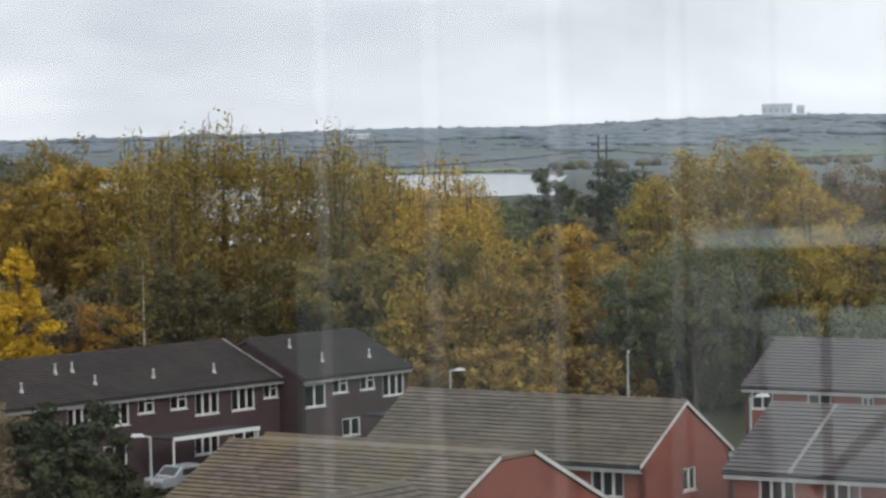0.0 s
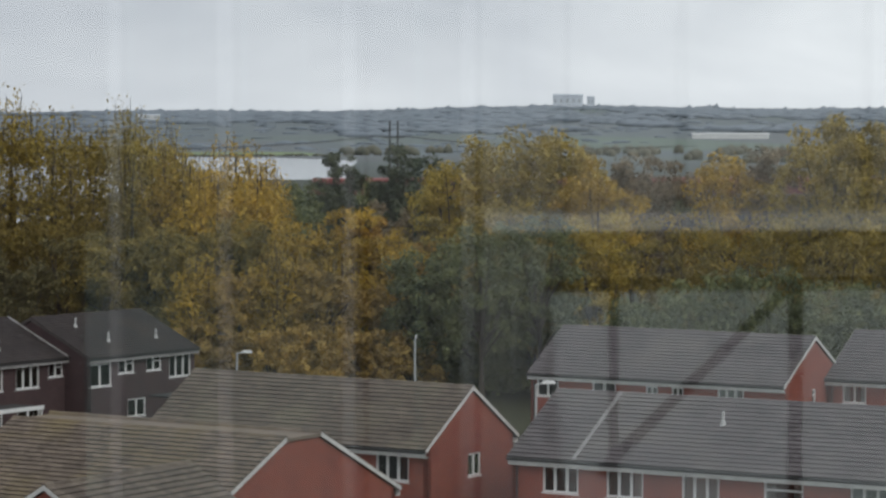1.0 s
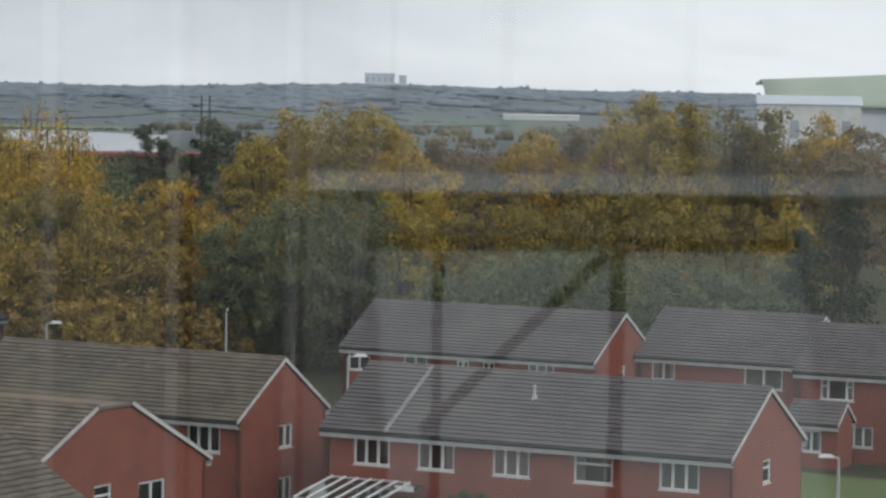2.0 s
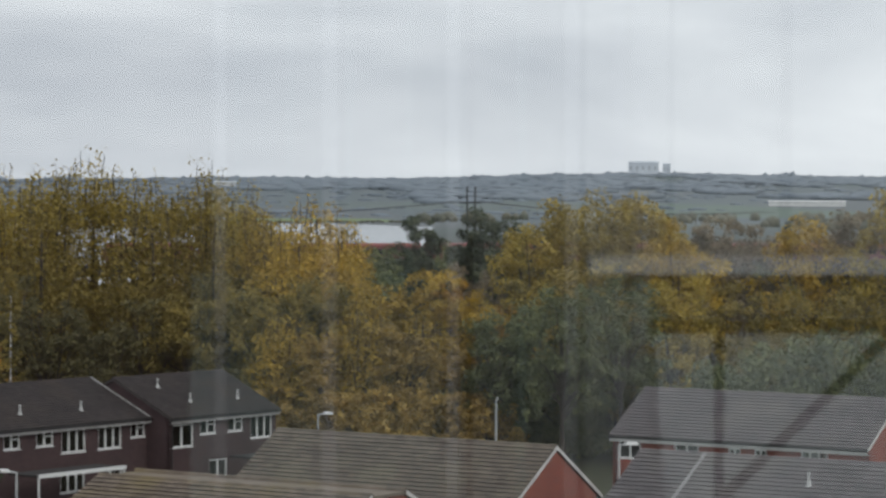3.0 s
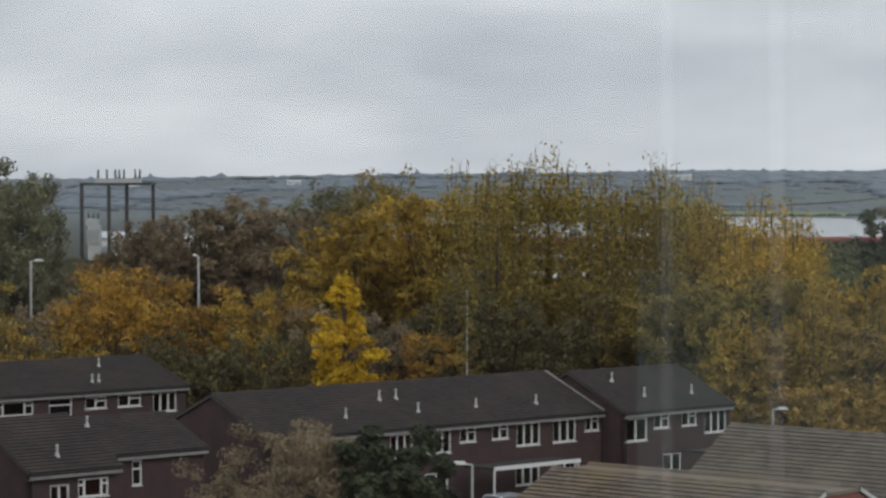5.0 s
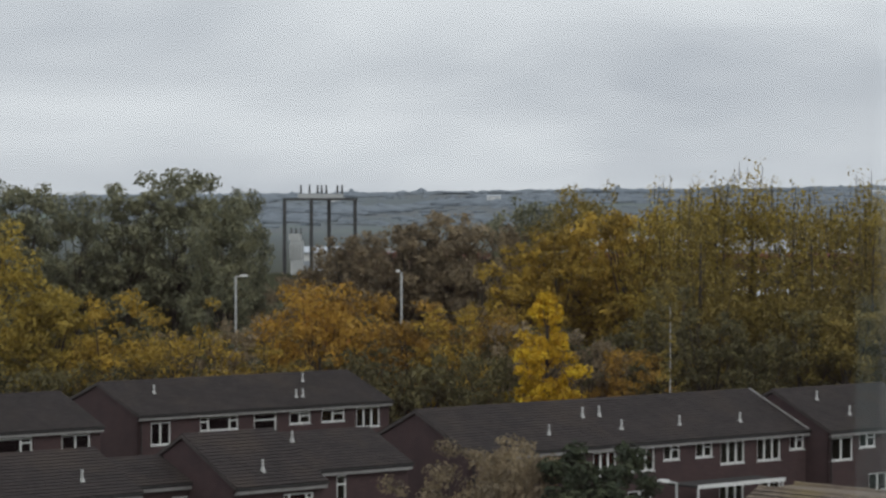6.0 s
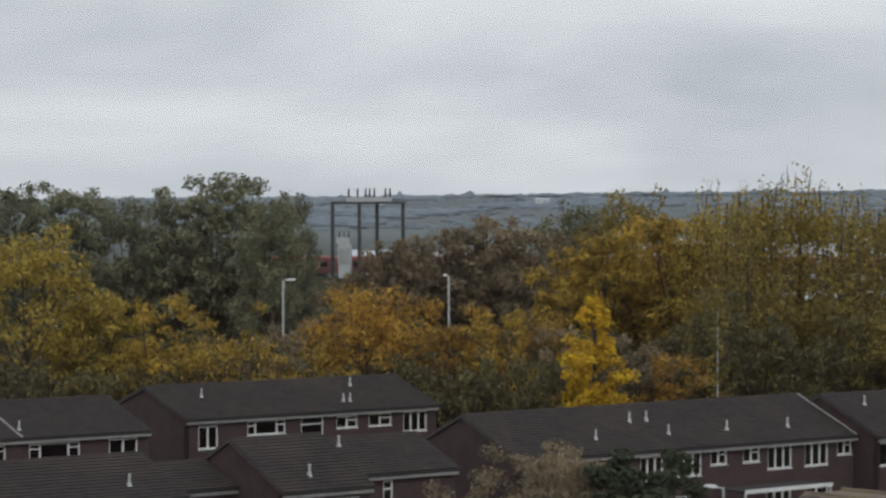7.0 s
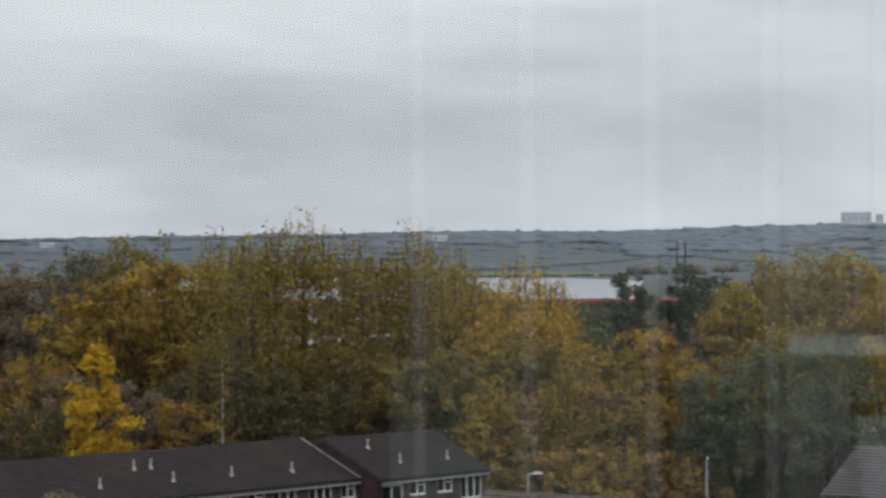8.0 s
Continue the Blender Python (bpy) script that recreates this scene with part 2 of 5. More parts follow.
LEAF = {
    "poplar": leaf_mat("poplar_leaves", (0.135, 0.108, 0.032), (0.357, 0.269, 0.056), (0.554, 0.413, 0.092), (0.677, 0.468, 0.086)),
    "yellowing": leaf_mat("yellowing_leaves", (0.155, 0.113, 0.032), (0.430, 0.293, 0.054), (0.658, 0.448, 0.078), (0.766, 0.479, 0.071)),
    "orange": leaf_mat("orange_leaves", (0.13, 0.085, 0.030), (0.40, 0.235, 0.050), (0.64, 0.40, 0.065), (0.66, 0.30, 0.055)),
    "bright": leaf_mat("bright_yellow_leaves", (0.342, 0.217, 0.018), (0.775, 0.513, 0.034), (0.850, 0.684, 0.057)),
    "olive": leaf_mat("olive_leaves", (0.088, 0.076, 0.028), (0.240, 0.186, 0.054), (0.390, 0.292, 0.078)),
    "green": leaf_mat("dark_green_leaves", (0.080, 0.094, 0.054), (0.160, 0.178, 0.088), (0.250, 0.262, 0.120)),
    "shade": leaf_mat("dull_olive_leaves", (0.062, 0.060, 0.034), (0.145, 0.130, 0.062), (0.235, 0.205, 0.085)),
    "ever": leaf_mat("evergreen_leaves", (0.026, 0.036, 0.022), (0.056, 0.072, 0.038), (0.105, 0.120, 0.058)),
    "willow": leaf_mat("grey_green_leaves", (0.112, 0.119, 0.086), (0.206, 0.211, 0.136), (0.316, 0.304, 0.182)),
    "dusk": leaf_mat("dusky_green_leaves", (0.050, 0.062, 0.044), (0.098, 0.112, 0.074), (0.160, 0.172, 0.104)),
    "brown": leaf_mat("brown_leaves", (0.124, 0.102, 0.070), (0.262, 0.206, 0.132), (0.400, 0.315, 0.192)),
    "russet": leaf_mat("russet_leaves", (0.150, 0.108, 0.044), (0.365, 0.250, 0.078), (0.530, 0.370, 0.105), (0.60, 0.36, 0.08)),
}
# aerial haze is put into this base colour: paler and bluer than leaves
HAZE_WOOD = mat("far_woods", (0.172, 0.205, 0.240), (0.212, 0.244, 0.272), 0.006, 0.95, 0, 0.15)
MID_WOOD = mat("mid_woods", (0.085, 0.092, 0.072), (0.17, 0.16, 0.115), 0.03, 0.95, 0, 0.4)


# ---- building blocks ----
def box(bm, x0, x1, y0, y1, z0, z1, m=None):
    vs = [bm.verts.new(v) for v in ((x0, y0, z0), (x1, y0, z0), (x1, y1, z0), (x0, y1, z0), (x0, y0, z1), (x1, y0, z1), (x1, y1, z1), (x0, y1, z1))]
    if m is not None:
        for v in vs:
            v.co = m @ v.co
    for f in ((3, 2, 1, 0), (4, 5, 6, 7), (0, 1, 5, 4), (1, 2, 6, 5), (2, 3, 7, 6), (3, 0, 4, 7)):
        bm.faces.new([vs[i] for i in f])


def tube(bm, a, b, r0, r1=None, n=8):
    a, b = Vector(a), Vector(b)
    r1 = r0 if r1 is None else r1
    q = (b - a).to_track_quat("Z", "Y").to_matrix()
    ring = [[bm.verts.new(p + q @ Vector((r * math.cos(2 * math.pi * k / n), r * math.sin(2 * math.pi * k / n), 0))) for k in range(n)]
            for p, r in ((a, r0), (b, r1))]
    for k in range(n):
        bm.faces.new((ring[0][k], ring[0][(k + 1) % n], ring[1][(k + 1) % n], ring[1][k]))
    bm.faces.new(ring[0][::-1])
    bm.faces.new(ring[1])


def bmdata(bm, material, name="part", smooth=False):
    me = bpy.data.meshes.new(name)
    bm.to_mesh(me)
    bm.free()
    me.materials.append(material)
    if smooth:
        me.polygons.foreach_set("use_smooth", [True] * len(me.polygons))
    return me


def part(name, bm, material, parent, label="", m=None, smooth=False):
    ob = new(name, bmdata(bm, material, name, smooth))
    ob.parent = parent
    if m is not None:
        ob.matrix_basis = m
    return tagged(ob, label) if label else ob


def thing(name, m, label, category, group=""):
    ob = new(name)
    ob.matrix_basis = m
    return tagged(ob, label, category, group)


def structure(name, bm, material, label):
    ob = new(name, bmdata(bm, material, name))
    return tagged(ob, label, "", "", "structure")


def tube_path(bm, pts, r, n=5):
    """One bent tube through the points."""
    rings = []
    for k, p in enumerate(pts):
        d = (pts[min(k + 1, len(pts) - 1)] - pts[max(k - 1, 0)]).to_track_quat("Z", "Y").to_matrix()
        rings.append([bm.verts.new(p + d @ Vector((r * math.cos(6.2832 * j / n), r * math.sin(6.2832 * j / n), 0))) for j in range(n)])
    for a, b in zip(rings, rings[1:]):
        for j in range(n):
            bm.faces.new((a[j], a[(j + 1) % n], b[(j + 1) % n], b[j]))
    bm.faces.new(rings[0][::-1])
    bm.faces.new(rings[-1])


def wall_panel(bm, to, length, height, thick, holes):
    us = sorted({0, length, *[h[0] for h in holes], *[h[0] + h[2] for h in holes]})
    vs = sorted({0, height, *[h[1] for h in holes], *[h[1] + h[3] for h in holes]})

    def quad(*ps):
        bm.faces.new([bm.verts.new(to(*p)) for p in ps])

    for u0, u1 in zip(us, us[1:]):
        for v0, v1 in zip(vs, vs[1:]):
            cu, cv = (u0 + u1) / 2, (v0 + v1) / 2
            if any(h[0] < cu < h[0] + h[2] and h[1] < cv < h[1] + h[3] for h in holes):
                continue
            quad((u0, v0, 0), (u1, v0, 0), (u1, v1, 0), (u0, v1, 0))
            quad((u0, v1, thick), (u1, v1, thick), (u1, v0, thick), (u0, v0, thick))
    for u, v, w, h in [x[:4] for x in holes]:
        for a, b in (((u, v), (u + w, v)), ((u + w, v), (u + w, v + h)), ((u + w, v + h), (u, v + h)), ((u, v + h), (u, v))):
            quad((*a, 0), (*b, 0), (*b, thick), (*a, thick))
    for v in (0, height):
        quad((0, v, 0), (length, v, 0), (length, v, thick), (0, v, thick))
    for u in (0, length):
        quad((u, 0, 0), (u, height, 0), (u, height, thick), (u, 0, thick))


def window(parent, m, w, h, style, rnd):
    """White plastic window; local x along, y into the house, z up from its lower left corner."""
    f = 0.095
    bars = []
    cols = {"tri": 3, "pair": 2, "small": 2, "wide": 3, "one": 1}[style]
    xs = [w * k / cols for k in range(cols + 1)]
    if style == "wide":
        xs = [0, w * 0.22, w * 0.78, w]
    for x in xs[1:-1]:
        bars.append(("mullion", x - 0.065, x + 0.065, f, h - f))
    lights = []
    for k, (a, b) in enumerate(zip(xs, xs[1:])):
        a2, b2 = a + (f if k == 0 else 0.065), b - (f if k == cols - 1 else 0.065)
        if style in ("small", "wide", "one") and not (style == "wide" and k == 1) and not (style == "small" and k == 0):
            zt = h * 0.66
            bars.append(("transom", a2, b2, zt - 0.045, zt + 0.045))
            lights += [(a2, b2, f, zt - 0.045), (a2, b2, zt + 0.045, h - f)]
        else:
            lights.append((a2, b2, f, h - f))
    bm = bmesh.new()
    loops = [[bm.verts.new((x, y, z)) for x, z in ((d, d), (w - d, d), (w - d, h - d), (d, h - d))] for y in (0.0, 0.07) for d in (0.0, f)]
    for k in range(4):
        q = (k + 1) % 4
        o0, i0, o1, i1 = loops
        for p, r in ((o0, i0), (i0, i1), (i1, o1), (o1, o0)):
            bm.faces.new((p[k], p[q], r[q], r[k]))
    bmesh.ops.recalc_face_normals(bm, faces=bm.faces[:])
    win = part("window", bm, WHITE, parent, "white plastic window frame", m)
    for kind, a, b, z0, z1 in bars:
        bm = bmesh.new()
        box(bm, a, b, 0.004, 0.066, z0, z1)
        part(kind, bm, WHITE, win)
    for a, b, z0, z1 in lights:
        bm = bmesh.new()
        box(bm, a - 0.004, b + 0.004, 0.028, 0.040, z0 - 0.004, z1 + 0.004)
        pane = part("pane", bm, GLASS, win, "clear reflecting glass")
        pane.visible_shadow = False
    bm = bmesh.new()
    box(bm, -0.06, w + 0.06, -0.07, 0.06, -0.055, -0.004)
    part("sill", bm, WHITE, win)
    if rnd.random() < 0.9 and w > 0.8:
        full = rnd.random() < 0.55
        for a, b in (((0.08, w - 0.08),) if full else ((0.08, w * 0.27), (w * 0.73, w - 0.08))):
            bm = bmesh.new()
            k = max(3, int((b - a) / 0.07))
            top = [bm.verts.new((a + (b - a) * i / k, 0.13 + 0.02 * (i % 2), h - 0.06)) for i in range(k + 1)]
            bot = [bm.verts.new((a + (b - a) * i / k, 0.13 + 0.03 * (i % 2), 0.05)) for i in range(k + 1)]
            for i in range(k):
                bm.faces.new((bot[i], bot[i + 1], top[i + 1], top[i]))
            part("curtain", bm, CURTAIN, win, "pale curtain behind the glass")
    return win


TILE_W, TILE_GAUGE = 0.33, 0.31
BOX_FACES = np.array([(3, 2, 1, 0), (4, 5, 6, 7), (0, 1, 5, 4), (1, 2, 6, 5), (2, 3, 7, 6), (3, 0, 4, 7)])


def tile_data(material):
    bm = bmesh.new()
    box(bm, 0.004, TILE_W - 0.004, -0.03, TILE_GAUGE + 0.04, 0, 0.052)
    me = bmdata(bm, material, "roof_tile")
    # front face gets the painted gap shadow and grime
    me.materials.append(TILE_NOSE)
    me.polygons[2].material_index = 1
    return me


def tile_slope(roof, m, length, run, material, pieces, shared, rnd):
    """Courses of overlapping tiles on a slope; m: x along the eaves, y up the slope, z out of it."""
    nu, nv = int(length / TILE_W) + 1, int(run / TILE_GAUGE)
    gauge = run / nv
    corners = np.array([(0.004, -0.03, 0), (TILE_W - 0.004, -0.03, 0), (TILE_W - 0.004, gauge + 0.04, 0), (0.004, gauge + 0.04, 0)])
    corners = np.vstack([corners, corners + (0, 0, 0.052)])
    tilt = radians(-8.0)
    verts, count = [], 0
    rot = np.array([[1, 0, 0], [0, math.cos(tilt), -math.sin(tilt)], [0, math.sin(tilt), math.cos(tilt)]])
    for j in range(nv):
        shift = 0.5 * TILE_W * (j % 2)
        for i in range(-1, nu + 1):
            x0, x1 = max(0.0, i * TILE_W + shift), min(length, (i + 1) * TILE_W + shift)
            if x1 - x0 < 0.04:
                continue
            whole = x1 - x0 > TILE_W - 0.01
            lift = 0.062 + rnd.uniform(-0.004, 0.006)
            dy = rnd.uniform(-0.012, 0.012)
            if whole and count < pieces and length * 0.25 < x0 < length * 0.98:
                ob = new("roof_tile", shared)
                ob.parent = roof
                ob.matrix_basis = m @ pose(x0, j * gauge + dy, lift, -8.0, 0, rnd.uniform(-0.6, 0.6))
                count += 1
            else:
                verts.append((corners * ((x1 - x0) / TILE_W, 1, 1)) @ rot.T + (x0, j * gauge + dy, lift))
    if verts:
        v = np.concatenate(verts)
        f = (BOX_FACES[None] + 8 * np.arange(len(verts))[:, None, None]).reshape(-1, 4)
        me = bpy.data.meshes.new("roof_tiles")
        me.from_pydata(v.tolist(), [], f.tolist())
        me.materials.append(material)
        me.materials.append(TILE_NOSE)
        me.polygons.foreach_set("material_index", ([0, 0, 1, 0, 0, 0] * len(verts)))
        ob = new("roof_tiles", me)
        ob.parent, ob.matrix_basis = roof, m
        tagged(ob, kind="stuff")


def vent(parent, x, y, z, h=0.62):
    bm = bmesh.new()
    tube(bm, (x, y, z - 0.15), (x, y, z + 0.30), 0.23, 0.07, 10)
    tube(bm, (x, y, z + 0.28), (x, y, z + h), 0.06, 0.06, 10)
    tube(bm, (x, y, z + h), (x, y, z + h + 0.07), 0.09, 0.07, 10)
    part("vent_pipe", bm, LEAD, parent, "pale grey soil vent pipe")


def house(name, at, angle, length, width, eave, ridge, brick, tiles, label, front=(), right=(), left=(), flat=0.0, pieces=0,
          vents=(), seed=1, fascia=FASCIA, group="", low=(), barge=FASCIA, strips=()):
    rnd = random.Random(seed)
    h = thing(name, pose(at[0], at[1], 0, 0, 0, angle), label, "house", group)
    o, t, inset = 0.35, 0.26, 0.10
    half = (width - flat) / 2
    slope = (ridge - eave) / half
    hw = eave + o * slope - 0.16
    wins = []
    # walls
    bm = bmesh.new()
    fl, gw = length - 2 * inset, width - 2 * o
    fh = [(x - inset, z, w, hh, s) for x, z, w, hh, s in (*front, *low)]
    wall_panel(bm, lambda u, v, w: (inset + u, o + w, v), fl, hw, t, fh)
    wall_panel(bm, lambda u, v, w: (length - inset - u, width - o - w, v), fl, hw, t, [])
    rh = [(y - o, z, w, hh, s) for y, z, w, hh, s in right]
    lh = [(width - o - y - w, z, w, hh, s) for y, z, w, hh, s in left]
    wall_panel(bm, lambda u, v, w: (length - inset - w, o + t + u * (gw - 2 * t) / gw, v), gw, hw, t, [])if not rh else wall_panel(
        bm, lambda u, v, w: (length - inset - w, o + u, v), gw, hw, t, rh)
    wall_panel(bm, lambda u, v, w: (inset + w, width - o - u, v), gw, hw, t, lh)
    for x0, x1 in ((inset, inset + t), (length - inset - t, length - inset)):
        prof = [(o, hw), (half, ridge - 0.16), (half + flat, ridge - 0.16), (width - o, hw)]
        if flat < 0.01:
            prof = [prof[0], prof[1], prof[3]]
        a, b = [[bm.verts.new((x, *p)) for p in prof] for x in (x0, x1)]
        bm.faces.new(a)
        bm.faces.new(b[::-1])
        for k in range(len(prof)):
            bm.faces.new((a[k], b[k], b[(k + 1) % len(prof)], a[(k + 1) % len(prof)]))
    bmesh.ops.recalc_face_normals(bm, faces=bm.faces[:])
    part("wall", bm, brick, h)
    # floor between the storeys and a dim room behind the panes
    bm = bmesh.new()
    box(bm, inset + t + 0.02, length - inset - t - 0.02, o + t + 0.02, width - o - t - 0.02, 2.45, 2.65)
    box(bm, inset + t + 0.02, length - inset - t - 0.02, width * 0.55, width * 0.55 + 0.1, 0.02, 2.43)
    box(bm, inset + t + 0.02, length - inset - t - 0.02, width * 0.55, width * 0.55 + 0.1, 2.67, hw - 0.05)
    part("inner_floor", bm, DARK_IN, h)
    for x, z, w, hh, s in (*front, *low):
        window(h, pose(x, o + 0.06, z), w, hh, s, rnd)
    for y, z, w, hh, s in right:
        window(h, pose(length - inset - 0.06, y, z, 0, 0, 90), w, hh, s, rnd)
    for y, z, w, hh, s in left:
        window(h, pose(inset + 0.06, y + w, z, 0, 0, -90), w, hh, s, rnd)
    # roof deck
    bm = bmesh.new()
    prof = [(0, eave), (half, ridge), (half + flat, ridge), (width, eave)]
    if flat < 0.01:
        prof = [prof[0], prof[1], prof[3]]
    prof = prof + [(y, z - 0.13) for y, z in prof[::-1]]
    a, b = [[bm.verts.new((x, *p)) for p in prof] for x in (0.02, length - 0.02)]
    n = len(prof)
    for k in range(n):
        bm.faces.new((a[k], b[k], b[(k + 1) % n], a[(k + 1) % n]))
    m2 = n // 2
    for side in (a, b):
        for k in range(m2 - 1):
            bm.faces.new((side[k], side[k + 1], side[n - 2 - k], side[n - 1 - k]))
    bmesh.ops.recalc_face_normals(bm, faces=bm.faces[:])
    roof = part("roof", bm, DECK if flat < 0.01 else tiles, h, "pitched roof of concrete tiles")
    run = math.hypot(half, ridge - eave)
    ang = math.degrees(math.atan2(ridge - eave, half))
    shared = tile_data(tiles)
    tile_slope(roof, pose(0, 0, eave, ang), length, run, tiles, pieces, shared, rnd)
    tile_slope(roof, pose(length, width, eave, 0, 0, 180) @ pose(0, 0, 0, ang), length, run, tiles, 0, shared, rnd)
    # ridge
    for y in ((half,) if flat < 0.01 else (half, half + flat)):
        bm = bmesh.new()
        k = max(2, int(length / 0.45))
        for i in range(k):
            x0, x1 = length * i / k, length * (i + 1) / k - 0.012
            up = rnd.uniform(0, 0.012)
            ys = [(-0.15, -0.03), (-0.09, 0.06), (0, 0.10), (0.09, 0.06), (0.15, -0.03)]
            a, b = [[bm.verts.new((x, y + p, ridge + q + up + 0.03)) for p, q in ys] for x in (x0, x1)]
            for j in range(4):
                bm.faces.new((a[j], b[j], b[j + 1], a[j + 1]))
            bm.faces.new(a)
            bm.faces.new(b[::-1])
        tagged(part("ridge_tiles", bm, tiles, roof), kind="stuff")
    # boards and gutters
    for x in (-0.03, length + 0.005):
        for y0, y1 in ((0, half), (width, half + flat)):
            bm = bmesh.new()
            vs = [bm.verts.new((xx, yy, zz)) for xx in (x, x + 0.025) for yy, zz in
                  ((y0, eave - 0.12), (y1, ridge - 0.12), (y1, ridge + 0.06), (y0, eave + 0.06))]
            for f in ((0, 1, 2, 3), (7, 6, 5, 4), (0, 4, 5, 1), (1, 5, 6, 2), (2, 6, 7, 3), (3, 7, 4, 0)):
                bm.faces.new([vs[i] for i in f])
            bmesh.ops.recalc_face_normals(bm, faces=bm.faces[:])
            part("bargeboard", bm, barge, h)
    for y0, s in ((0.0, 1), (width, -1)):
        bm = bmesh.new()
        box(bm, 0.03, length - 0.03, min(y0, y0 + s * 0.03) + s * 0.02, max(y0, y0 + s * 0.03) + s * 0.02, eave - 0.30, eave - 0.132)
        box(bm, 0.03, length - 0.03, min(y0 + s * 0.05, y0 + s * 0.3), max(y0 + s * 0.05, y0 + s * 0.3), eave - 0.33, eave - 0.30)
        part("fascia", bm, fascia, h)
        bm = bmesh.new()
        tube(bm, (0.0, y0 - s * 0.06, eave - 0.04), (length, y0 - s * 0.06, eave - 0.04), 0.05, 0.05, 8)
        part("gutter", bm, BLACK, h)
    bm = bmesh.new()
    tube(bm, (inset + 0.25, o - 0.05, 0), (inset + 0.25, o - 0.05, eave - 0.35), 0.04)
    part("downpipe", bm, BLACK, h)
    for x in strips:
        bm = bmesh.new()
        vs = [bm.verts.new((xx, yy, zz)) for xx in (x - 0.09, x + 0.09) for yy, zz in
              ((-0.02, eave + 0.02), (half, ridge + 0.02), (half, ridge + 0.14), (-0.02, eave + 0.14))]
        for f in ((0, 1, 2, 3), (7, 6, 5, 4), (0, 4, 5, 1), (1, 5, 6, 2), (2, 6, 7, 3), (3, 7, 4, 0)):
            bm.faces.new([vs[i] for i in f])
        bmesh.ops.recalc_face_normals(bm, faces=bm.faces[:])
        part("verge_strip", bm, MORTAR, roof, "pale mortared strip over the party wall")
    for x, f in vents:
        vent(h, x, half * f, eave + (ridge - eave) * f)
    return h


def canopy(at, angle, length, depth, z, label, posts=True):
    """A flat porch roof with a white edge on slim posts."""
    c = thing("porch_canopy", pose(at[0], at[1], 0, 0, 0, angle), label, "canopy")
    bm = bmesh.new()
    box(bm, 0, length, 0, depth, z, z + 0.12)
    part("roof", bm, DECK, c)
    bm = bmesh.new()
    box(bm, -0.02, length + 0.02, -0.03, 0, z - 0.05, z + 0.2)
    part("edge_board", bm, WHITE, c, "white edge board")
    for x in ((0.1, length - 0.1) if posts else ()):
        bm = bmesh.new()
        box(bm, x - 0.05, x + 0.05, 0.05, 0.15, 0, z)
        part("post", bm, WHITE, c)
    return c


# ---- the glazed gallery round the camera, and an unseen wing behind it, added for reflections ----
def pane_mat():
    """Double glazing: clear, with a mirror share of about a seventh."""
    m = bpy.data.materials.new("double_glazing")
    m.use_nodes = True
    n, l = m.node_tree.nodes, m.node_tree.links
    tr, gl, fr, mx = (n.new("ShaderNodeBsdfTransparent"), n.new("ShaderNodeBsdfGlossy"), n.new("ShaderNodeFresnel"),
                      n.new("ShaderNodeMixShader"))
    tr.inputs[0].default_value = (0.985, 0.995, 0.99, 1)
    gl.inputs["Roughness"].default_value = 0.02
    fr.inputs[0].default_value = 2.4
    l.new(fr.outputs[0], mx.inputs[0])
    l.new(tr.outputs[0], mx.inputs[1])
    l.new(gl.outputs[0], mx.inputs[2])
    l.new(mx.outputs[0], n["Material Output"].inputs[0])
    return m


CONCRETE = mat("grey_concrete", (0.26, 0.255, 0.245), (0.36, 0.355, 0.34), 0.8, 0.9, 0.3, 20)
CLADDING = mat("pale_render", (0.23, 0.24, 0.23), (0.30, 0.31, 0.30), 0.15, 0.85, 0, 3)
VEIL_WALL = mat("whitish_render", (0.64, 0.65, 0.62), (0.72, 0.73, 0.70), 0.2, 0.85, 0, 3)
PALE_PANEL = mat("pale_green_panel", (0.74, 0.80, 0.77), (0.82, 0.87, 0.84), 0.25, 0.6, 0, 4)
DULL_PANEL = mat("dull_green_panel", (0.26, 0.33, 0.31), (0.34, 0.40, 0.38), 0.25, 0.6, 0, 4)
WHITE_STRIP = mat("white_enamel_strip", (0.64, 0.65, 0.65), (0.72, 0.73, 0.73), 0.4, 0.5, 0, 6)
POLISHED = mat("polished_steel", (0.78, 0.80, 0.78), (0.86, 0.88, 0.86), 2, 0.2, metal=1.0)
PANE_Y, WING_Y = 1.2, -40.0


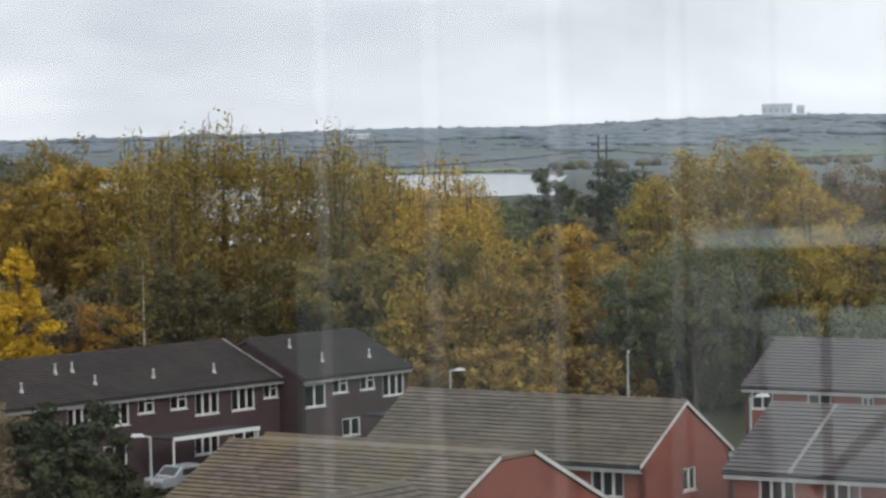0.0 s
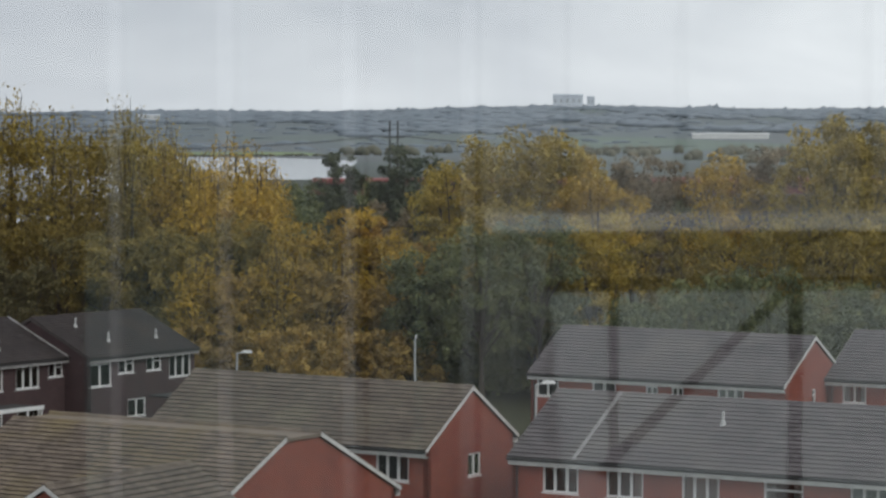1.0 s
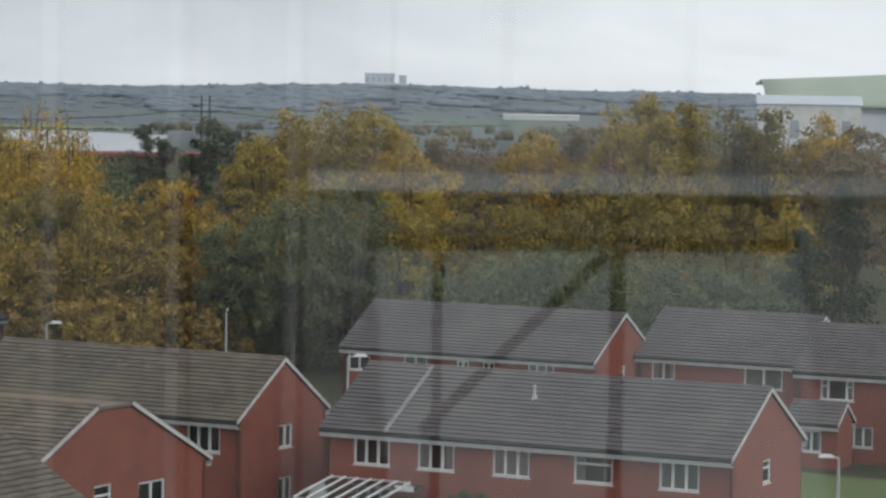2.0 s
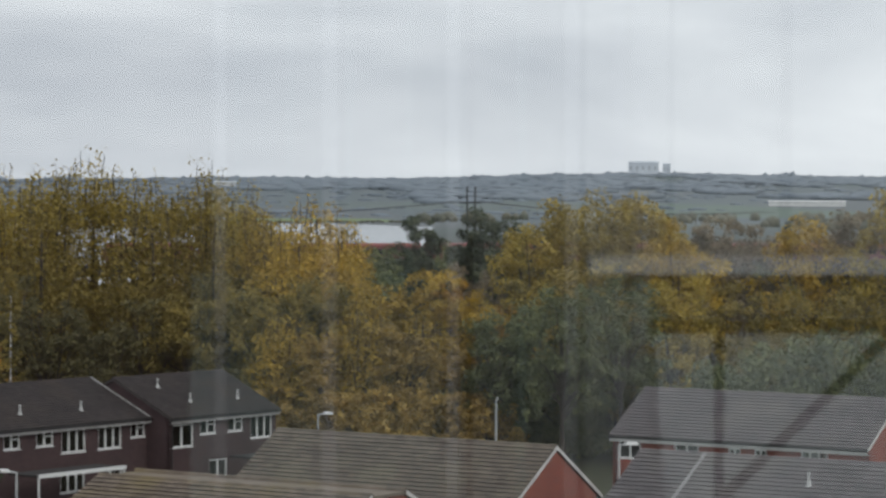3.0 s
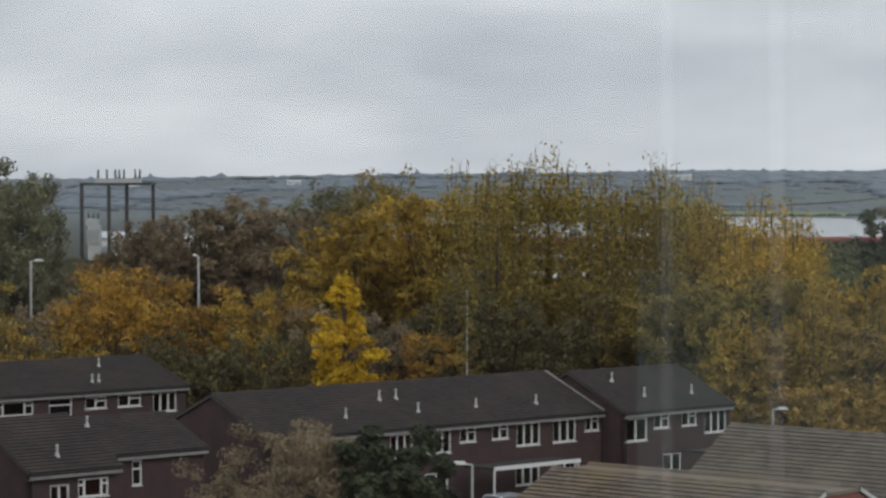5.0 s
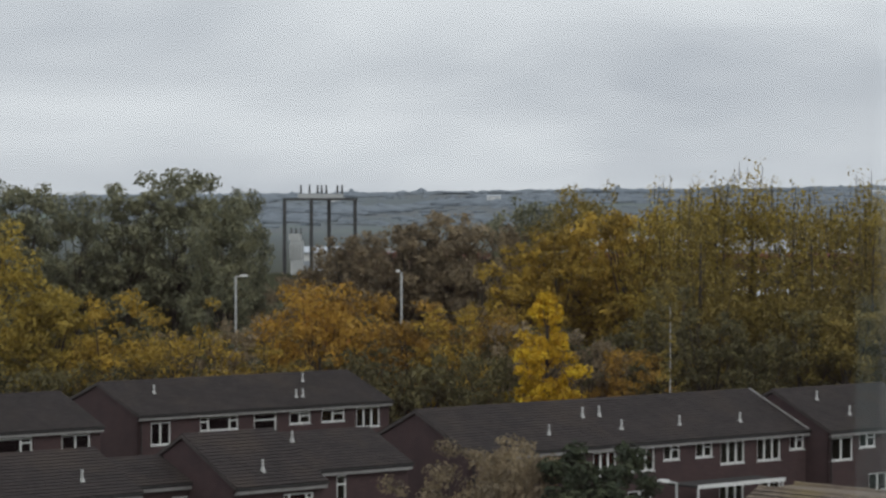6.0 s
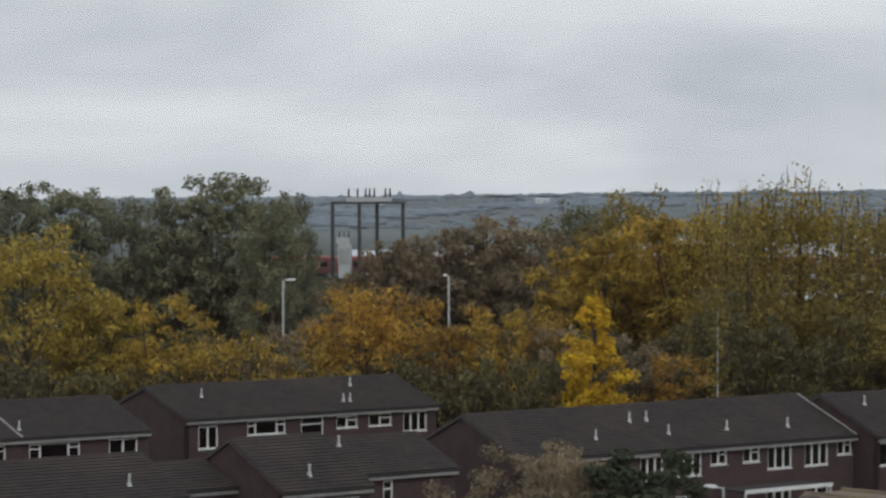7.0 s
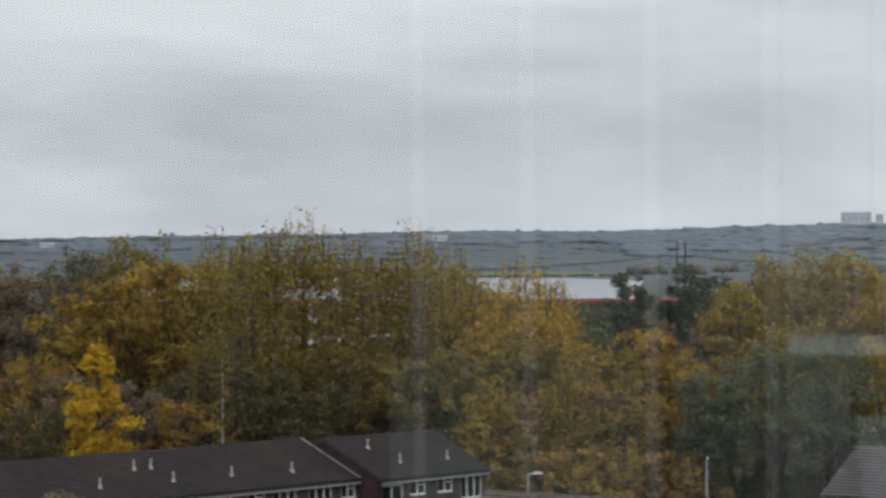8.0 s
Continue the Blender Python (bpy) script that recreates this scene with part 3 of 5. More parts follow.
def gallery():
    bm = bmesh.new()
    box(bm, -9, 9, -2.0, 1.6, 0.0, 18.35)
    structure("wall_tower", bm, CONCRETE, "grey concrete storeys below the gallery")
    bm = bmesh.new()
    box(bm, -9.2, 9.2, -2.2, 1.75, 18.354, 18.6)
    structure("floor", bm, CONCRETE, "concrete gallery floor")
    bm = bmesh.new()
    box(bm, -9.2, 9.2, -2.2, 1.75, 21.9, 22.2)
    structure("ceiling", bm, CONCRETE, "concrete gallery roof slab")
    for k, x in enumerate((-9.0, 8.75)):
        bm = bmesh.new()
        box(bm, x, x + 0.25, -2.0, 1.6, 18.604, 21.896)
        structure("wall_west" if k == 0 else "wall_east", bm, CONCRETE, "concrete end wall of the gallery")
    w = new("window_1")
    tagged(w, "wide double-glazed gallery window in a white frame", "", "", "structure")
    for z0, z1 in ((18.604, 18.70), (21.80, 21.896)):
        bm = bmesh.new()
        box(bm, -8.74, 8.74, PANE_Y - 0.04, PANE_Y + 0.06, z0, z1)
        part("window_frame", bm, WHITE, w)
    for x in (-8.74, -3.0, 2.92, 8.66):
        bm = bmesh.new()
        box(bm, x, x + 0.08, PANE_Y - 0.04, PANE_Y + 0.06, 18.704, 21.796)
        part("mullion", bm, WHITE, w)
    for x0, x1 in ((-8.656, -3.004), (-2.916, 2.916), (3.004, 8.656)):
        bm = bmesh.new()
        vs = [bm.verts.new(p) for p in ((x0, PANE_Y, 18.704), (x1, PANE_Y, 18.704), (x1, PANE_Y, 21.796), (x0, PANE_Y, 21.796))]
        bm.faces.new(vs)
        pane = part("pane", bm, pane_mat(), w, "clear double glazing")
        pane.visible_shadow = False


def court_wing():
    """An unseen wing across the court, added for what it mirrors into the pane: dark brick, then grey render with pale
    strips, a pale rail, panels and a braced steel frame.
    """
    w = thing("apartment_wing", pose(0, WING_Y, 0, 0, 0, 0), "unseen wing mirrored in the window, with pale panels and braced steel", "building")
    reach = 2 * PANE_Y - WING_Y

    def across(deg):
        return reach * math.tan(radians(deg))

    def slab(name, material, a0, a1, z0, z1, out, label=""):
        bm = bmesh.new()
        box(bm, across(a0), across(a1), -0.3 if out == 0 else out - 0.04, out, z0, z1)
        return part(name, bm, material, w, label)

    top = 44.0
    # added walls: dark brick blocks mirrored sky, pale render veils the pane's right
    slab("wall", BROWN_BRICK, -30, 2.3, 0, top, 0)
    slab("wall", CLADDING, 2.3, 9.9, 0, top, 0, "pale rendered wall")
    slab("wall", VEIL_WALL, 9.9, 32, 0, top, 0, "whitish wall added to veil the window with its reflection")
    # strips placed to mirror pale vertical streaks into the glazing
    for a, wide, tone in ((2.5, 0.22, WHITE_STRIP), (2.85, 0.12, DULL_PANEL), (3.9, 0.15, DULL_PANEL), (4.7, 0.30, WHITE_STRIP), (5.1, 0.14, DULL_PANEL),
                          (6.3, 0.12, DULL_PANEL), (7.2, 0.25, WHITE_STRIP), (7.55, 0.10, BROWN_BRICK), (8.6, 0.2, DULL_PANEL), (9.6, 0.28, WHITE_STRIP),
                          (10.55, 0.22, WHITE_STRIP), (11.0, 0.34, WHITE_STRIP), (11.6, 0.12, CLADDING), (13.9, 0.25, CLADDING), (17.6, 0.2, CLADDING)):
        slab("strip", tone, a - wide / 2, a + wide / 2, 0.2, top - 0.2, 0.08, "vertical strip added for a streak in the glazing")
    slab("panel", DULL_PANEL, 1.9, 7.0, 6, 18.7, 0.045, "dull green panel")
    slab("panel", CLADDING, 11.25, 19.8, 18.05, 18.70, 0.07, "dull panel above the beam")
    # added panel, tilted to catch more sky and brighten its reflection
    bm = bmesh.new()
    vs = [bm.verts.new((across(a), y, z)) for a in (11.25, 19.8) for y, z in ((0.10, 17.8), (2.4, 12.4), (2.4, 12.3), (0.09, 17.7))]
    for f in ((0, 1, 2, 3), (7, 6, 5, 4), (0, 4, 5, 1), (1, 5, 6, 2), (2, 6, 7, 3), (3, 7, 4, 0)):
        bm.faces.new([vs[k] for k in f])
    bmesh.ops.recalc_face_normals(bm, faces=bm.faces[:])
    part("panel", bm, PALE_PANEL, w, "pale green sloping panel")
    # added reflector: tilted to throw zenith sky into the pane as a pale bar
    bm = bmesh.new()
    box(bm, across(9.9), across(24), -0.02, 0.02, -0.17, 0.17)
    part("sky_reflector", bm, POLISHED, w, "tilted metal reflector throwing sky into the window", pose(0, 0.3, 18.82, 38))
    near = (reach - 2.8) / reach
    for a, d in ((12.6, 0.11), (16.25, 0.17)):
        bm = bmesh.new()
        box(bm, across(a) * near - d / 2, across(a) * near + d / 2, 2.7, 2.9, 0, 18.5)
        part("post", bm, STEEL, w)
    bm = bmesh.new()
    box(bm, across(11.2) * near, across(19.8) * near, 2.66, 2.94, 17.92, 18.12)
    part("beam", bm, STEEL, w)
    bm = bmesh.new()
    tube(bm, (across(16.1) * near, 2.8, 17.95), (across(12.3) * near, 2.8, 15.3), 0.09, 0.09, 8)
    part("brace", bm, STEEL, w)


gallery()
court_wing()


# ---- land, roads, lake and far country ----
def land_height(x, y):
    r = math.hypot(x, y)
    z = 0.0
    if y > 0:
        b = abs(y - 480)
        if b < 26:
            # the bank breaks off on both sides of the river bridge
            z = 7.2 * min(1.0, (26 - b) / 18) * min(1.0, max(0.0, abs(x - 10) - 17) / 8)
        if r > 1900:
            k = min(1.0, (r - 1900) / 1500)
            az = math.atan2(x, y)
            z += k * k * (3 - 2 * k) * (24.0 + 34 * max(0.0, az) + 4 * math.sin(az * 9 + 0.6) + 4 * noise.noise((x / 260, y / 500, 2)))
    else:
        z = 0.0
    return z


def make_land():
    radii = [0, 40, 80, 120, 160, 200, 250, 300, 350, 400, 440] + list(range(450, 520, 6)) + [540, 600, 700, 800, 950, 1100, 1300, 1500, 1700, 1900]
    radii += list(range(2000, 3600, 100)) + [3800, 4200, 4700]
    steps = [radians(a) for a in [*range(-180, -32, 8), *[k * 0.8 for k in range(-40, 41)], *range(40, 180, 8)]]
    vs, fs, n = [], [], len(steps)
    for r in radii:
        for a in steps:
            # rings flatten to lines across the view, so that the railway bank runs straight
            x, y = (r * math.tan(a), r) if abs(a) < radians(33) and r else (r * math.sin(a), r * math.cos(a))
            vs.append((x, y, land_height(x, y)))
    for i in range(len(radii) - 1):
        for k in range(n):
            q = (k + 1) % n
            fs.append((i * n + k, i * n + q, (i + 1) * n + q, (i + 1) * n + k))
    me = bpy.data.meshes.new("ground")
    me.from_pydata(vs, [], fs)
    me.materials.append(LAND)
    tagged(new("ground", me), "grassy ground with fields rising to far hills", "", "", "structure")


def sheet(name, pts, z, material, label):
    bm = bmesh.new()
    lo, up = [bm.verts.new((x, y, z - 0.04)) for x, y in pts], [bm.verts.new((x, y, z)) for x, y in pts]
    bm.faces.new(up)
    for k in range(len(pts)):
        bm.faces.new((lo[k], lo[(k + 1) % len(pts)], up[(k + 1) % len(pts)], up[k]))
    bmesh.ops.recalc_face_normals(bm, faces=bm.faces[:])
    return structure(name, bm, material, label)


def water_mat():
    m = mat("water", (0.10, 0.12, 0.13), (0.14, 0.16, 0.17), 0.01, 0.12, spec=1.0)
    n, l = m.node_tree.nodes, m.node_tree.links
    wv, bp, geo = n.new("ShaderNodeTexNoise"), n.new("ShaderNodeBump"), n.new("ShaderNodeNewGeometry")
    wv.inputs["Scale"].default_value, wv.inputs["Detail"].default_value = 0.15, 4
    l.new(geo.outputs["Position"], wv.inputs["Vector"])
    bp.inputs["Strength"].default_value, bp.inputs["Distance"].default_value = 0.04, 0.5
    l.new(wv.outputs[0], bp.inputs["Height"])
    l.new(bp.outputs[0], n["Principled BSDF"].inputs["Normal"])
    return m


WATER = water_mat()
MEADOW = mat("meadow_grass", (0.145, 0.205, 0.085), (0.19, 0.25, 0.11), 0.02, 0.95, 0, 0.3)


def wood_lumps(name, spots, material, label, seed):
    """Woods seen from afar: hundreds of uneven crowns in one mesh."""
    rnd = random.Random(seed)
    base = bmesh.new()
    bmesh.ops.create_icosphere(base, subdivisions=1, radius=1.0)
    bv = np.array([v.co for v in base.verts])
    bf = np.array([[v.index for v in f.verts] for f in base.faces])
    base.free()
    vs, fs = [], []
    for k, (x, y, z, r, h) in enumerate(spots):
        wob = 1 + 0.5 * np.array([noise.noise(Vector(v) * 2.4 + Vector((k * 3.1, k, 0))) for v in bv])
        a = rnd.uniform(0, 6.28)
        v = bv * wob[:, None] * (r, r, h)
        v = np.c_[v[:, 0] * math.cos(a) - v[:, 1] * math.sin(a), v[:, 0] * math.sin(a) + v[:, 1] * math.cos(a), v[:, 2]] + (x, y, z + h * 0.45)
        vs.append(v)
        fs.append(bf + len(bv) * k)
    me = bpy.data.meshes.new(name)
    me.from_pydata(np.concatenate(vs).tolist(), [], np.concatenate(fs).tolist())
    me.materials.append(material)
    me.polygons.foreach_set("use_smooth", [True] * len(me.polygons))
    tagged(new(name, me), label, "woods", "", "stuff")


def make_country():
    make_land()
    sheet("water", [(-55, 1000), (0, 985), (60, 1000), (118, 985), (128, 1060), (150, 1250), (182, 1480), (150, 1590), (60, 1640), (-40, 1610), (-72, 1480), (-66, 1250)],
          0.09, WATER, "pale lake reflecting the overcast sky")
    sheet("road", [(-120, 236), (140, 236), (140, 243), (-120, 243)], 0.10, TARMAC, "tarmac road behind the trees")
    sheet("car_park", [(-14, 150), (-6, 144), (16, 166), (8, 174)], 0.09, TARMAC, "tarmac parking court before the terrace")
    sheet("pavement", [(40, 118), (70, 100), (74, 106), (44, 125)], 0.10, BALLAST, "grey paving beside the brick houses")
    sheet("lawn", [(43, 132), (56, 122), (66, 134), (53, 147)], 0.07, GRASS, "bright green mown lawn between brick houses")
    sheet("river", [(-9, 500), (28, 500), (44, 700), (62, 1004), (-34, 1004), (-16, 700)], 0.05, WATER, "pale river running from the lake under the railway")
    sheet("field", [(92, 1690), (186, 1690), (196, 1800), (190, 1890), (100, 1890), (84, 1790)], 0.12, MEADOW, "bright green meadow beyond the lake")
    rnd = random.Random(5)
    far, mid = [], []
    for _ in range(17000):
        r = 1900 + 1560 * rnd.random() ** 0.8
        a = radians(rnd.uniform(-14.5, 24.5))
        x, y = r * math.sin(a), r * math.cos(a)
        # long belts of wood across the slopes, thickening to the crest
        v = noise.noise((x / 260, y / 420, 7)) + 0.35 * noise.noise((x / 80, y / 120, 4)) + 0.5 * (r - 2650) / 700
        hedge = abs(noise.noise((x / 300, y / 300, 3))) < 0.012
        copse = (a - 0.066) ** 2 / 0.013 ** 2 + ((r - 2090) / 90) ** 2 < 1
        lone = rnd.random() < 0.07
        if v < 0.05 and not hedge and not copse and not lone:
            continue
        if r < 2420 and 0.232 < a < 0.275:
            continue
        s = rnd.uniform(3.4, 6.2) * (0.55 if v < 0.05 else 1)
        far.append((x, y, land_height(x, y) - 0.5, s * rnd.uniform(2.0, 3.4), s * rnd.uniform(0.40, 0.62)))
    for k in range(1500):
        a = radians(-14.5 + 39 * k / 1500)
        r = rnd.uniform(3330, 3480)
        x, y = r * math.sin(a), r * math.cos(a)
        if noise.noise((a * 40, 3, 1)) < -0.45:
            continue
        up = 1.0 + 1.1 * max(0.0, noise.noise((a * 75, 9, 2)))
        far.append((x, y, land_height(x, y) - 1, rnd.uniform(4, 8), rnd.uniform(2.4, 4.0) * up * (1.4 if rnd.random() < 0.06 else 1)))
    for _ in range(3400):
        r = rnd.uniform(540, 1900)
        a = radians(rnd.uniform(-14, 24))
        x, y = r * math.sin(a), r * math.cos(a)
        if 900 < r < 1720 and -300 < x < 345:
            continue
        if -300 < x < 300 and 560 < r < 1000:
            continue
        if r > 1600 and (78 < x < 202 or -340 < x < -165):
            continue
        if noise.noise((x / 90, y / 150, 1)) < -0.02:
            continue
        s = rnd.uniform(2.0, 3.8)
        mid.append((x, y, land_height(x, y), s * rnd.uniform(0.9, 1.4), s * rnd.uniform(0.9, 1.4)))
    # willow scrub along the far shore of the lake
    for k in range(260):
        x = -90 + 290 * k / 260 + rnd.uniform(-3, 3)
        y = 1665 + 8 * math.sin(x * 0.05) + rnd.uniform(-6, 14)
        s = rnd.uniform(0.6, 1.2)
        mid.append((x, y, 0, s * rnd.uniform(1.0, 1.6), s))
    wood_lumps("far_woods", far, HAZE_WOOD, "hazy blue-green woods on the far hills", 3)
    wood_lumps("mid_woods", mid, MID_WOOD, "grey-green woods and hedges beyond the railway", 4)


make_country()


def far_shed(at, angle, w, d, h, material, roof_material, label, name="shed"):
    s = thing(name, pose(at[0], at[1], at[2], 0, 0, angle), label, "building")
    bm = bmesh.new()
    box(bm, 0, w, 0, d, -4, h)
    part("wall", bm, material, s)
    bm = bmesh.new()
    vs = [bm.verts.new(p) for p in ((-0.5, -0.5, h), (w + 0.5, -0.5, h), (w + 0.5, d + 0.5, h), (-0.5, d + 0.5, h), (-0.5, d / 2, h + d * 0.14), (w + 0.5, d / 2, h + d * 0.14))]
    for f in ((0, 1, 5, 4), (2, 3, 4, 5), (0, 4, 3), (1, 2, 5), (3, 2, 1, 0)):
        bm.faces.new([vs[i] for i in f])
    part("roof", bm, roof_material, s)
    k = max(2, int(w / 7))
    for i in range(k):
        bm = bmesh.new()
        box(bm, w * (i + 0.25) / k, w * (i + 0.6) / k, -0.05, 0.02, h * 0.35, h * 0.7)
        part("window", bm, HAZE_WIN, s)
    return s


# window colour lifted and greyed: distance haze painted into the glass
HAZE_WIN = mat("hazy_far_glass", (0.32, 0.35, 0.38), (0.38, 0.41, 0.44), 0.5, 0.4)
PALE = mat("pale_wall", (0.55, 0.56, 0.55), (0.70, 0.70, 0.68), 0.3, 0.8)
# concrete with the bluish haze of distance mixed into its colour
HAZE_BLOCK = mat("hazy_concrete", (0.50, 0.54, 0.59), (0.58, 0.62, 0.66), 0.1, 0.8)
PALE_GREEN = mat("pale_green_sheet_metal", (0.30, 0.36, 0.28), (0.40, 0.45, 0.36), 0.06, 0.6, stretch=(1, 0.2, 1))
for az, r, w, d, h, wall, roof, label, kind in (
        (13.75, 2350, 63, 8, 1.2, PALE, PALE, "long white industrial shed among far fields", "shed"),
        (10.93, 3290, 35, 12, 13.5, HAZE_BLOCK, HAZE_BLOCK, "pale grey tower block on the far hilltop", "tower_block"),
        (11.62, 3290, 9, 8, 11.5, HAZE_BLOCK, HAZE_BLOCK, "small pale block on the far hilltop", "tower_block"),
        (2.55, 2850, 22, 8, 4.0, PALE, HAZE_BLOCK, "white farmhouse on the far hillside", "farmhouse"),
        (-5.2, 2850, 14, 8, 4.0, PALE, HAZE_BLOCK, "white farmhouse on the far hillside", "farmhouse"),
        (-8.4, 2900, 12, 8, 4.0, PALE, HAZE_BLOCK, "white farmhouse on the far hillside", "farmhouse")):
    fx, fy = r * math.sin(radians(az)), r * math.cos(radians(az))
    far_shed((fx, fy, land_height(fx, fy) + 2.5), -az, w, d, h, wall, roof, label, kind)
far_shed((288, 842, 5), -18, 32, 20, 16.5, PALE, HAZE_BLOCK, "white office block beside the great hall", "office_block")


def great_hall():
    h = thing("great_hall", pose(303, 876, 0, 0, 0, -16), "great hall with a swelling pale green roof", "building")
    bm = bmesh.new()
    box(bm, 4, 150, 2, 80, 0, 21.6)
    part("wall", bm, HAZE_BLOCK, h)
    bm = bmesh.new()
    n = 14
    rows = []
    for j in range(n + 1):
        v = j / n
        rows.append([bm.verts.new((150 * i / n * 1.1, 84 * v, 21.5 + (8.5 + 9.0 * i / n) * math.sin(math.pi * min(0.62, v * 0.8)))) for i in range(n + 1)])
    for j in range(n):
        for i in range(n):
            bm.faces.new((rows[j][i], rows[j][i + 1], rows[j + 1][i + 1], rows[j + 1][i]))
    r = part("roof", bm, PALE_GREEN, h, "pale green curved metal roof", smooth=True)
    sol = r.modifiers.new("thickness", "SOLIDIFY")
    sol.thickness = 1.2


great_hall()
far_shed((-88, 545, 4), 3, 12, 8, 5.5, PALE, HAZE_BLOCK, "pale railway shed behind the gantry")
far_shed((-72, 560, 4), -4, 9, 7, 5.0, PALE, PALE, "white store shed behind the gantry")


# ---- houses ----
UP, WH = 3.58, 1.27
house("brick_house", (22.6, 126.2), -39, 20.0, 9.6, 5.1, 7.75, RED_BRICK, TILE_GREY, "red brick house row with a grey tiled roof",
      front=[(1.64, UP, 1.83, WH, "tri"), (4.88, UP, 1.84, WH, "tri"), (8.61, UP, 1.81, WH, "tri"), (12.54, UP, 1.86, WH, "one"), (16.55, UP, 1.86, WH, "tri")],
      low=[(1.7, 1.0, 1.8, 1.25, "tri"), (8.6, 1.0, 1.8, 1.25, "tri"), (16.5, 1.0, 1.8, 1.25, "tri")],
      right=[(4.2, 3.6, 1.05, 1.05, "one")], pieces=300, vents=[(9.4, 0.62)], strips=[3.4], seed=3)
house("brick_house", (6.7, 139.7), -41, 16.6, 8.4, 5.1, 7.76, RED_BRICK, TILE_BROWN, "red brick house with a weathered brown tiled roof",
      front=[(13.6, 3.55, 1.85, 1.27, "tri"), (8.5, 3.55, 1.85, 1.27, "tri"), (3.0, 3.55, 1.85, 1.27, "tri")],
      right=[(3.9, 3.5, 1.2, 1.12, "pair"), (3.9, 0.9, 1.2, 1.2, "pair")], pieces=300, seed=5)
house("brick_house", (-3.5, 116.4), -41, 14.2, 14.25, 4.9, 7.75, RED_BRICK, TILE_TAN, "red brick house with a mossy tan tiled roof",
      right=[(5.9, 3.3, 1.2, 1.3, "one"), (9.0, 3.1, 1.9, 1.3, "pair")], flat=2.4, pieces=300, seed=7)
house("brick_house", (4.6, 98.3), 49, 8.5, 8.4, 4.9, 7.35, RED_BRICK, TILE_BROWN, "low wing with a brown tiled roof", seed=9)
house("brick_house", (31.2, 168.1), -40, 17.0, 9.0, 5.1, 7.7, RED_BRICK, TILE_GREY, "red brick house row with a plain grey roof",
      front=[(0.5, 3.75, 1.5, 1.15, "pair"), (4.3, 3.75, 1.6, 1.15, "pair"), (7.9, 3.85, 0.8, 0.9, "pair"), (9.6, 3.85, 0.8, 0.9, "pair"), (12.6, 3.75, 1.7, 1.1, "tri")],
      right=[(4.2, 3.6, 0.6, 1.05, "one")], seed=11)
house("brick_house", (48.0, 161.8), -40, 10.4, 9.0, 5.1, 7.7, RED_BRICK, TILE_GREY, "red brick house with a plain grey roof",
      front=[(1.0, 3.75, 1.5, 1.15, "pair"), (6.9, 3.6, 2.4, 1.25, "pair")], right=[(4.2, 3.6, 0.6, 1.05, "one")], seed=12)
house("brick_house", (54.8, 152.9), -40, 13.0, 9.0, 5.0, 7.5, RED_BRICK, TILE_GREY, "red brick house with a dull grey tiled roof",
      front=[(1.6, 3.5, 2.0, 1.2, "wide"), (7.0, 3.5, 2.0, 1.2, "tri")], low=[(3.6, 0.9, 1.2, 1.2, "pair")], seed=13)

house("porch", (53.2, 149.6), -40, 3.2, 3.0, 2.5, 3.6, RED_BRICK, TILE_GREY, "small brick porch with a tiled roof",
      front=[(0.9, 0.9, 1.2, 1.2, "pair")], seed=14)

# dark brick terraces
TW = dict(brick=BROWN_BRICK, tiles=TILE_DARK, fascia=DULL_BOARD, barge=BARGE_DARK, group="dark brick terraces")
house("terraced_house", (-15.9, 162.9), 46, 28.7, 10.6, 5.1, 7.45, label="dark brick terrace with white windows and roof vents",
      front=[(x + 12.8, z, w, hh, s) for x, z, w, hh, s in (
          (-2.9, 3.3, 1.9, 1.45, "tri"), (0.1, 3.35, 2.15, 1.45, "tri"), (3.0, 3.9, 1.42, 0.95, "small"), (5.8, 3.9, 1.5, 0.95, "small"),
          (8.0, 3.35, 2.15, 1.45, "tri"), (11.3, 3.35, 2.15, 1.45, "tri"), (14.3, 3.9, 1.35, 0.95, "small"))],
      low=[(x + 12.8, 0.85, w, hh, s) for x, w, hh, s in ((0.0, 2.0, 1.35, "pair"), (7.9, 2.2, 1.35, "tri"), (11.4, 2.1, 1.35, "pair"))],
      vents=[(7.4, 0.30), (13.4, 0.30), (18.4, 0.30), (23.7, 0.28), (11.7, 0.62), (13.1, 0.62)], strips=[28.5], seed=21, **TW)
house("terraced_house", (5.3, 182.2), 46, 10.85, 10.4, 5.1, 7.5, label="dark brick end house standing forward of its terrace",
      front=[(0.31, 3.2, 2.15, 1.5, "pair"), (3.11, 3.9, 1.55, 0.95, "small"), (5.86, 3.9, 1.5, 0.95, "small"), (8.15, 3.3, 2.2, 1.5, "tri")],
      low=[(4.0, 1.0, 1.8, 1.2, "pair"), (8.2, 0.9, 2.1, 1.3, "tri")], vents=[(3.6, 0.32), (8.2, 0.3), (2.6, 0.7)], seed=22, **TW)
house("terraced_house", (-41.6, 190.8), 46, 22.4, 10.8, 5.1, 7.1, label="dark brick terrace with white windows before autumn trees",
      front=[(1.19, 3.0, 1.65, 1.6, "pair"), (5.33, 3.75, 3.3, 1.0, "wide"), (9.98, 3.3, 2.0, 1.5, "one"), (13.15, 3.85, 1.9, 0.85, "small"),
             (16.06, 3.85, 2.1, 0.9, "small"), (19.24, 3.3, 2.2, 1.45, "tri")],
      vents=[(14.5, 0.25), (15.1, 0.25), (17.0, 0.72), (3.4, 0.6)], seed=23, **TW)
